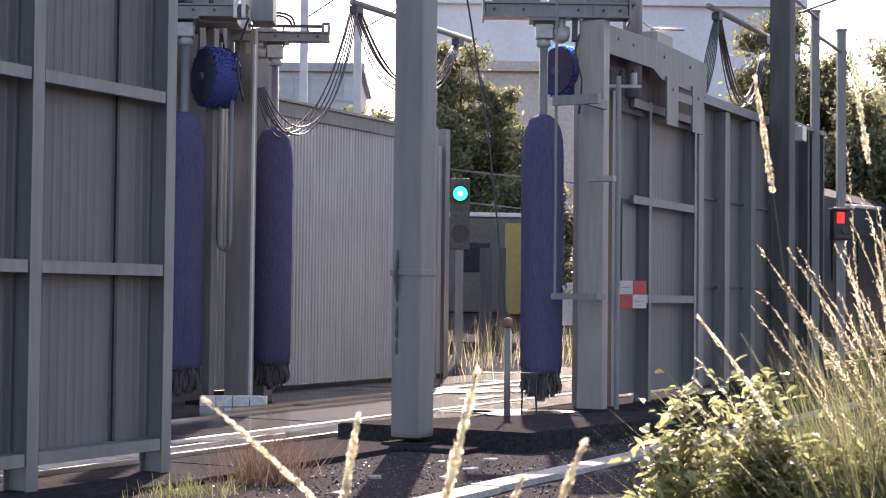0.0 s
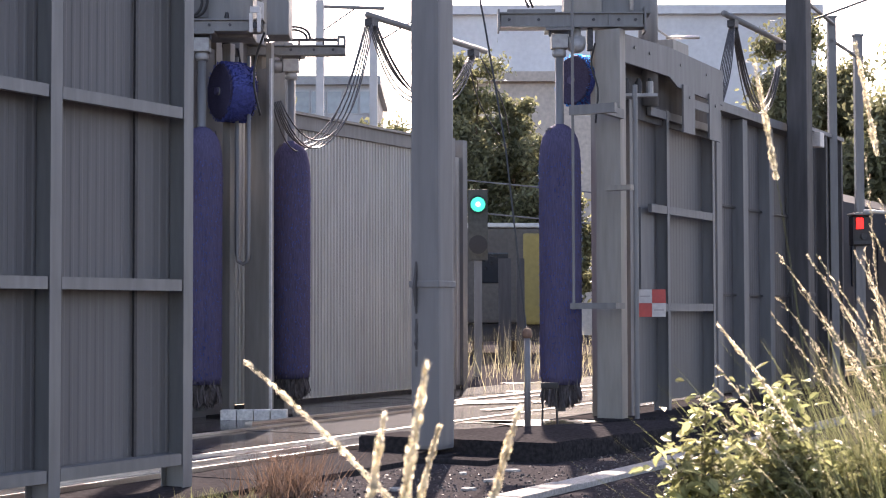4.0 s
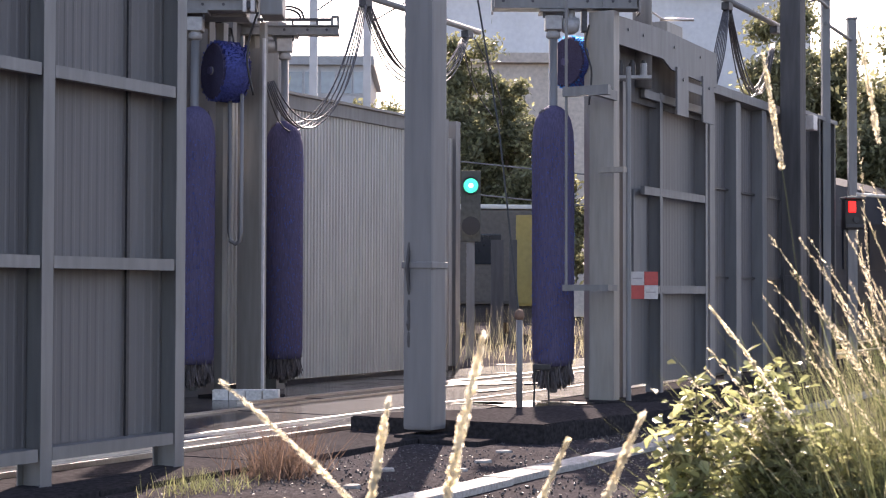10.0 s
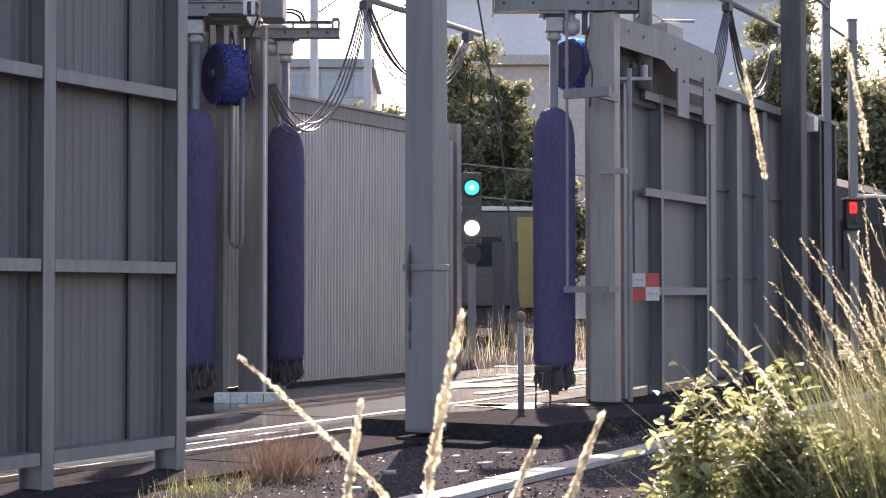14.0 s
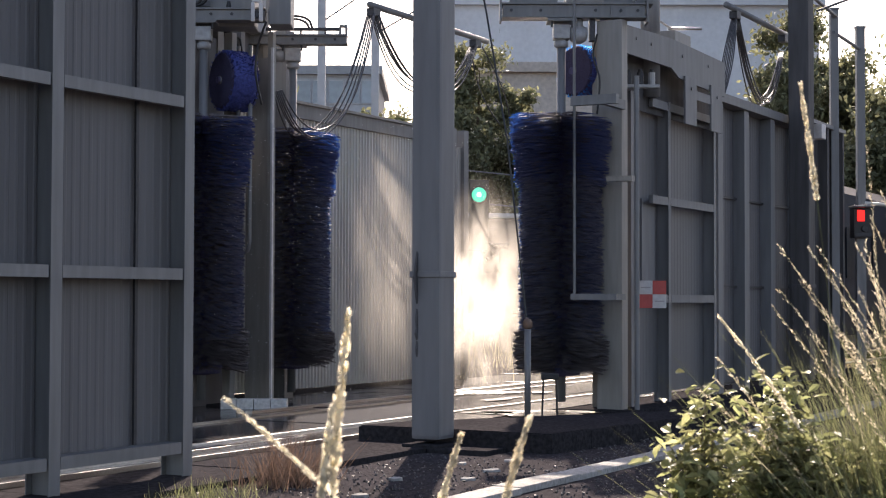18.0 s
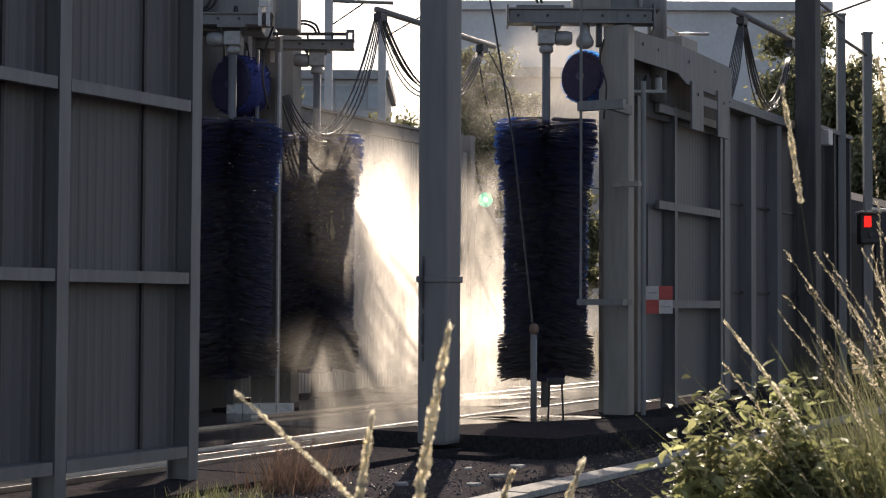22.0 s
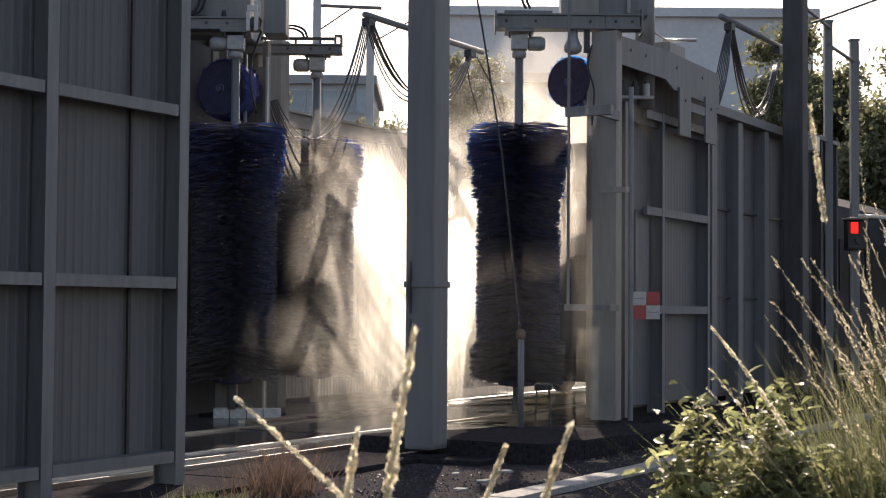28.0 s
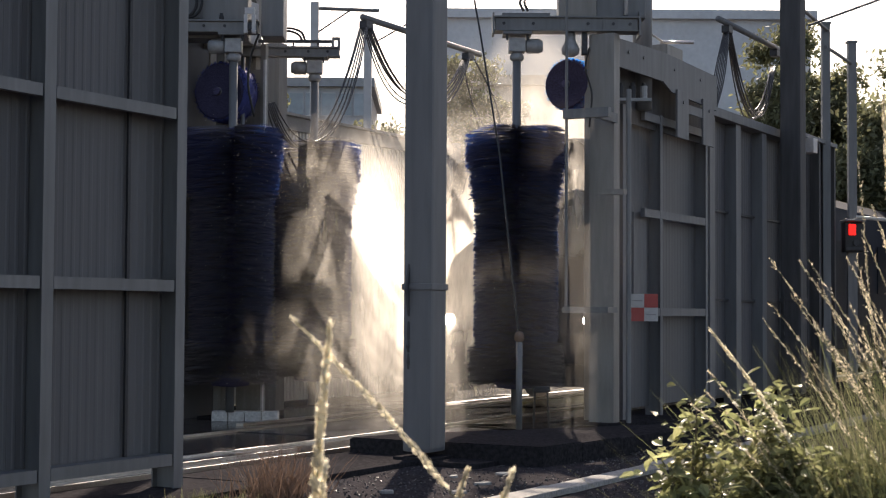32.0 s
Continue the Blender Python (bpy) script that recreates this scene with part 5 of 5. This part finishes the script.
mast(12.42, 7.0, 0.29, 7.5, "thick grey catenary mast")
cross_arm(mast(24.6, 7.15, 0.33, 8.0, "thick grey catenary mast beyond the screens, shade painted into its colour", "dark_pole"))
for s, h, w in ((27.1, 6.35, 0.14), (28.9, 6.3, 0.15)):
    q = at(s, 7.3).translation
    thin_post(q.x, q.y, w, h, "slim galvanised post behind the screens")
SIGNAL, BLINK_COVER = signal_main(0.7, 32)
signal_red(28.16, 7.11, 2.84)
checker_sign()
bollard()
nozzle_stand()
office(-9.5, -3.9, 90, 0, 14.2, 2, 6, "pale_b", "pale office building with window bands", (12.5, -3.0, 1.4), "motor")
office(0.2, 8.0, 80, 0, 12.9, 0, 1, "brown_b", "buff brick building behind the trees", (0, 0, 0), "brown_b")
office(0.3, 21, 88, 0, 17.85, 0, 1, "blue_b", "large blue grey clad building", (0, 0, 0), "blue_b")
far_train()
backdrop()
tree(1.1, 52, 9.9, 2.1, 12000, 1, "tall leafy green tree behind the track")
tree(2.3, 51, 8.2, 1.6, 8000, 13, "leafy green tree with drooping limbs")
tree(-2.0, 54, 7.8, 1.8, 6000, 2, "leafy green tree behind the wall")
tree(0.2, 50, 7.2, 2.2, 9000, 9, "leafy green tree behind the signal")
tree(3.4, 49, 6.4, 1.6, 9000, 10, "low leafy tree behind the signal")
tree(-5.2, 50, 8.9, 1.2, 3600, 3, "small leafy tree behind the gantry")
tree(8.0, 52, 9.0, 1.9, 8000, 6, "leafy tree beyond the screens")
tree(9.8, 45, 9.3, 2.3, 14000, 4, "large leafy tree beyond the screens")
tree(11.4, 46, 8.9, 2.3, 14000, 11, "leafy tree beyond the screens")
tree(13.6, 44, 8.6, 2.6, 14000, 5, "large dark green tree")
tree(11.2, 40, 6.4, 2.6, 12000, 7, "dark green tree behind the posts")
tree(13.5, 38, 6.2, 2.2, 10000, 12, "low dark green tree behind the posts")
low_weeds()
TRAIN = train("dark blue train creeping into the wash with its headlights on")
weeds()
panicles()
bramble(0.80, 4.9, 1.14, 0.15, 2300, 41, "leafy bramble bush in sunlight")
bramble(1.04, 5.0, 1.18, 0.24, 4400, 42, "leafy bramble bush among dry grass")
bramble(1.34, 4.95, 0.95, 0.32, 4800, 43, "leafy bramble bush among dry grass")

SWAY = {
    'A': [(0, -0.05, -0.062), (1, -0, -0.011), (2, 0.093, 0.087), (3, 0.036, 0.04), (6, -0.039, -0.048), (7, 0.023, 0.01), (8, -0.011, -0.014), (9, 0, 0), (10, -0.042, -0.047), (11, -0.053, -0.058), (12, -0.044, -0.049), (13, -0.027, -0.035), (14, -0.016, -0.013), (17, -0.04, -0.044), (18, -0.05, -0.056), (19, -0.04, -0.042), (20, -0.027, -0.032), (21, -0.052, -0.056), (22, -0.041, -0.044), (23, -0.04, -0.045), (24, -0.047, -0.052), (25, -0.043, -0.047), (28, -0.021, -0.053), (29, -0.004, -0.037), (30, -0.003, -0.029), (31, 0.045, 0.03), (32, 0.067, 0.062)],
    'B': [(0, 0.091, -0.03), (1, 0.046, -0.008), (2, -0.001, 0.04), (3, -0.091, 0.008), (6, 0.219, -0.023), (7, 0.11, 0.001), (8, 0.071, 0.011), (9, 0, 0), (10, 0.083, 0.011), (11, 0.083, 0.004), (12, 0.056, 0.04), (13, -0.133, 0.029), (14, 0.049, 0.043), (17, -0.103, 0.055), (18, -0.123, 0.048), (19, -0.061, 0.051), (20, -0.01, 0.05), (21, 0.012, 0.029), (22, 0.013, 0.039), (23, 0.139, 0.045), (24, 0.066, 0.039), (25, -0.037, 0.046), (28, -0.019, 0.038), (29, -0.091, -0.007), (30, -0.102, -0.005), (31, -0.158, 0.063), (32, -0.137, 0.071)],
    'C': [(0, 0.047, -0.003), (1, 0.105, -0.006), (2, 0.018, 0.016), (3, -0.007, 0.027), (6, 0.232, -0.008), (7, 0.12, 0.012), (8, 0.068, 0.011), (9, 0, 0), (10, 0.073, 0.012), (11, 0.112, 0.007), (12, 0.107, 0.016), (13, -0.014, -0.033), (14, 0.03, 0.009), (17, -0.014, 0.02), (18, -0.022, 0.01), (19, 0.049, 0.024), (20, 0.058, 0.017), (21, 0.08, -0.008), (22, 0.029, 0.01), (23, 0.147, -0.013), (24, 0.115, 0.027), (25, 0.026, -0.009), (28, 0.026, -0.008), (29, 0.004, -0.023), (30, -0.018, -0.03), (31, -0.043, -0.055), (32, -0.017, -0.053)],
    'D': [(0, -0.004, -0.053), (1, -0.14, 0.017), (2, -0.01, -0.032), (3, -0.181, 0.022), (6, 0.034, -0.062), (7, 0.073, -0.051), (8, 0.003, -0.057), (9, 0, 0), (10, 0.069, -0.012), (11, 0.023, -0.054), (12, 0.05, -0.019), (13, -0.076, -0.016), (14, 0.001, -0.02), (17, -0.116, -0.045), (18, -0.124, -0.027), (19, -0.046, -0.044), (20, -0.059, -0.051), (21, -0.046, -0.088), (22, -0.05, -0.081), (23, -0.043, -0.087), (24, 0.013, -0.042), (25, -0.029, -0.034), (28, -0.048, -0.014), (29, -0.02, -0.014), (30, 0.015, -0.029), (31, -0.075, -0.034), (32, -0.137, -0.091)],
    'E': [(0, 0.013, -0.067), (1, -0.116, 0.017), (2, -0.029, -0.021), (3, -0.175, 0.011), (6, -0.15, 0.024), (7, 0.091, -0.007), (8, 0.037, -0.03), (9, 0, 0), (10, 0.07, -0.009), (12, 0.051, -0.003), (13, -0.047, 0), (14, 0.013, -0.01), (17, -0.115, -0.035), (18, -0.135, -0.008), (20, -0.067, -0.032), (22, -0.054, -0.056), (24, 0.041, -0.027), (25, -0.057, -0.013), (28, -0.044, -0.002), (29, -0.03, -0.006), (30, -0.011, -0.014), (31, -0.11, -0.014), (32, -0.108, -0.043)],
    'F': [(0, -0.001, -0.042), (1, -0.016, -0.005), (2, 0.011, 0.011), (3, -0.001, 0.007), (6, -0.056, -0.011), (7, -0.039, -0.013), (8, 0.043, 0.02), (9, 0, 0), (10, -0.004, -0.015), (11, 0.032, -0.032), (12, -0.034, -0.038), (13, -0.021, -0.02), (14, -0.033, -0.03), (17, 0.029, -0.095), (18, 0.038, -0.062), (19, 0.093, -0.044), (20, 0.042, -0.059), (21, 0.02, -0.051), (22, 0.002, -0.055), (23, 0.024, -0.031), (24, -0.03, -0.055), (25, -0.012, -0.036), (28, 0.06, -0.084), (29, 0.117, -0.108), (30, 0.123, 0.032), (31, 0.14, -0.014), (32, 0.169, -0.056)],
}

STEMS = {
    "A": stem("grass_stem", (-0.312, 1.214), 2.6, 0.9, 0.2, 0.0105, 1, "dry grass stem in seed leaning over"),
    "B": stem("grass_stem", (-0.015, 1.229), 2.4, -0.15, 0.2, 0.016, 2, "tall dry grass stem with a thick seed head"),
    "C": stem("grass_stem", (-0.143, 1.132), 2.3, -0.1, 0.18, 0.0135, 3, "dry grass stem in seed"),
    "D": stem("grass_stem", (0.261, 1.125), 2.5, -0.3, 0.2, 0.0145, 4, "dry grass stem in seed"),
    "E": stem("grass_stem", (0.160, 1.063), 2.7, -0.28, 0.18, 0.0135, 5, "short dry grass stem in seed"),
    "F": stem("grass_stem", (0.675, 1.805), 3.2, 0.2, 0.14, 0.011, 6, "very tall dry grass stem in seed"),
    "G": stem("grass_stem", (0.925, 1.88), 3.4, 0.22, 0.12, 0.011, 7, "very tall dry grass stem in seed"),
}
SWAY["G"] = [(t, x * 0.7, z * 0.7) for t, x, z in SWAY["F"]]

# spray veils: place, half width, half height, start, rise time, kind
_v = random.Random(77)


def veils(rows, first):
    for i, (x, y, z, rx, rz, st, rise, kd) in enumerate(rows):
        puff(x, y, z, rx, rz, st, rise, kd, (_v.uniform(-0.15, 0.15), _v.uniform(-0.1, 0.1)), first + i)


# over the track
veils(((0.45, 21.5, 0.8, 0.85, 1.2, 15.0, 1.0, 1), (0.5, 22.0, 1.6, 0.85, 1.5, 15.1, 1.4, 1), (0.45, 22.6, 2.4, 0.95, 1.2, 16.4, 2.2, 1),
       (0.55, 21.0, 1.0, 0.75, 1.4, 17.4, 2.4, 0), (0.45, 20.5, 2.0, 0.75, 1.7, 20.8, 2.6, 2), (1.45, 20.3, 2.6, 0.5, 1.2, 22.0, 3.0, 1),
       (0.0, 21.0, 3.3, 1.7, 0.9, 20.4, 3.0, 1), (1.5, 22.6, 3.9, 1.2, 1.1, 20.0, 4.0, 1), (3.1, 26.0, 4.2, 1.9, 1.3, 22.0, 4.0, 1),
       (1.7, 24.6, 4.7, 2.2, 1.6, 16.4, 3.0, 6)), 0)
# behind, beside and before the far brushes
veils(((-0.75, 21.4, 1.8, 0.9, 2.1, 17.4, 2.2, 2), (-0.47, 17.8, 1.5, 0.62, 1.9, 18.8, 2.5, 2), (-1.2, 21.7, 2.0, 1.2, 2.1, 19.2, 2.8, 0),
       (-1.4, 19.5, 2.6, 0.8, 1.5, 18.4, 2.4, 1), (-0.6, 19.0, 1.7, 0.55, 1.9, 15.2, 2.0, 4), (-1.05, 17.6, 1.6, 0.85, 1.9, 20.8, 3.0, 1),
       (-0.85, 16.0, 0.7, 1.7, 1.0, 19.5, 3.0, 5)), 20)
# thin haze that drifts out past the near gantry
veils(((1.7, 17.3, 2.2, 1.0, 1.9, 22.0, 5.0, 3), (0.8, 15.7, 0.9, 1.6, 1.2, 20.6, 5.0, 3), (1.6, 20.7, 3.0, 0.6, 1.5, 22.6, 3.0, 0)), 50)


def droplets(x0, x1, y0, y1, z0, z1, n, seed, start):
    """Loose drops thrown off by the brushes."""
    rng = random.Random(seed)
    vs, fs = [], []
    for i in range(n):
        c = Vector((rng.uniform(x0, x1), rng.uniform(y0, y1), z0 + (z1 - z0) * rng.random() ** 0.8))
        r = rng.uniform(0.0025, 0.006)
        b = len(vs)
        vs += [c + Vector(v) * r for v in ((1, 0, -0.6), (-0.5, 0.8, -0.6), (-0.5, -0.8, -0.6), (0, 0, 1))]
        fs += [(b, b + 1, b + 3), (b + 1, b + 2, b + 3), (b + 2, b, b + 3)]
    o = soup("spray_drops", vs, fs, M["drop"])
    tagged(o, "bright flying water drops from the brushes", "drops", "spray", "stuff")
    DROPS.append((o, start, seed))


DROPS = []
droplets(-2.4, -0.3, 15.6, 18.0, 0.1, 3.3, 450, 5, 15.0)
droplets(-2.2, -0.3, 15.6, 18.5, 0.1, 3.4, 450, 6, 15.6)
droplets(0.1, 1.0, 17.0, 21.0, 0.1, 3.2, 500, 7, 15.0)


def motions():
    """All that moves besides the camera."""
    # bundles fold out as the brushes start
    for o, root, extra in FOLDED:
        rows = []
        for t, a in zip(FOLD_TIMES, (81, 81, 45, 2, 2)):
            rows.append((t, root @ Matrix.Rotation(radians(a * (1 - extra)), 4, "Y")))
        walk(o, rows)
    # brushes travel along their arms towards the track and spin
    for g, c, s, p, dx, t0, t1, way in ((BR_NEAR, CA_NEAR, 17.0, 7.84, -0.44, 19.7, 23.8, 1), (BR_FAR1, CA_FAR1, 15.07, 11.67, 0.45, 19.7, 23.8, -1),
                                        (BR_FAR2, CA_FAR2, 16.93, 11.65, 0.38, 19.7, 23.8, 1)):
        def where(t, turn):
            u = min(1.0, max(0.0, (t - t0) / (t1 - t0)))
            return Matrix.Translation((dx * u * u * (3 - 2 * u), 0, 0)) @ at(s, p, 0, turn)
        rows, turn, t = [(0.0, where(0.0, 0))], 0.0, 14.8
        rows.append((t, where(t, 0)))
        while t < 32.0 - 1e-6:
            t = min(32.0, t + 0.1333333)
            turn += way * 82 * min(1.0, (t - 14.8) / 1.2)
            rows.append((t, where(t, turn)))
        walk(g, rows)
        walk(c, [(t, where(t, -61)) for t in (0.0, t0, t0 + 1.0, t0 + 2.0, t0 + 3.0, t1, 32.0)])
    # drum brushes turn on their level axes
    for g, s, p, z, dx, a0, a1 in ((DR_FAR, 15.55, 11.57, 3.97, 0.0, -28, 4), (DR_NEAR, 17.72, 7.84, 4.1, 0.05, -22, -4)):
        rows, a, t = [(0.0, at(s, p, z, a0)), (20.6, at(s, p, z, a0))], 0.0, 20.6
        while t < 32.0 - 1e-6:
            t = min(32.0, t + 0.2)
            u = min(1.0, (t - 20.6) / 2.4)
            a += 40 * u
            rows.append((t, at(s, p + dx * u, z, a0 + (a1 - a0) * u) @ Matrix.Rotation(radians(a), 4, "X")))
        walk(g, rows)
    # added cover over the white lamp: aside while it shows, stands in for switching
    away = Matrix.Translation((0.0, -0.08, 2.08))
    front = Matrix.Translation((0.0, -0.08, 2.62))
    walk(BLINK_COVER, [(0.0, front), (5.7, front), (5.8, away), (7.2, away), (7.3, front), (12.7, front), (12.8, away), (14.2, away), (14.3, front), (32.0, front)])
    # the train creeps in
    walk(TRAIN, [(t, at(s, 9.52)) for t, s in ((0.0, 27.2), (14.5, 27.0), (22.0, 26.4), (25.4, 24.6), (27.5, 20.75), (29.0, 20.2), (32.0, 19.5))])
    # grass sways
    for k, g in STEMS.items():
        base = g.matrix_basis.translation.copy()
        rows = []
        for t, dx, dz in SWAY[k]:
            rows.append((t, Matrix.Translation(base + Vector((dx * 0.25, 0, min(0.05, dz)))) @ Matrix.Rotation(dx * 0.75 / 1.2, 4, "Y")))
        walk(g, rows)
    # spray rises, then hangs and drifts
    for o, (x, y, z), start, rise, drift, tilt, rng in PUFFS:
        rows = []
        low = Matrix.Translation((x, y, -2.6)) @ Matrix.Rotation(radians(tilt), 4, "Z")
        rows += [(0.0, low), (start, low)]
        t = start + rise
        k = 0
        while t < 32.0:
            rows.append((t, Matrix.Translation((x + 0.12 * math.sin(k * 1.7 + tilt), y, z + 0.1 * math.sin(k * 2.3 + tilt))) @ Matrix.Rotation(radians(tilt + 6 * math.sin(k)), 4, "Z")))
            t += 1.6
            k += 1
        rows.append((32.0, Matrix.Translation((x, y, z)) @ Matrix.Rotation(radians(tilt), 4, "Z")))
        walk(o, rows)
    # drops fly up with the spray and keep dancing
    for o, start, seed in DROPS:
        rows = [(0.0, Matrix.Translation((0, 0, -4.2))), (start, Matrix.Translation((0, 0, -4.2)))]
        t, k = start + 1.0, 0
        while t < 32.0:
            rows.append((t, Matrix.Translation((0.1 * math.sin(k * 2.1 + seed), 0, 0.12 * math.sin(k * 1.3 + seed)))))
            t, k = t + 0.4, k + 1
        rows.append((32.0, Matrix.Identity(4)))
        walk(o, rows)


motions()
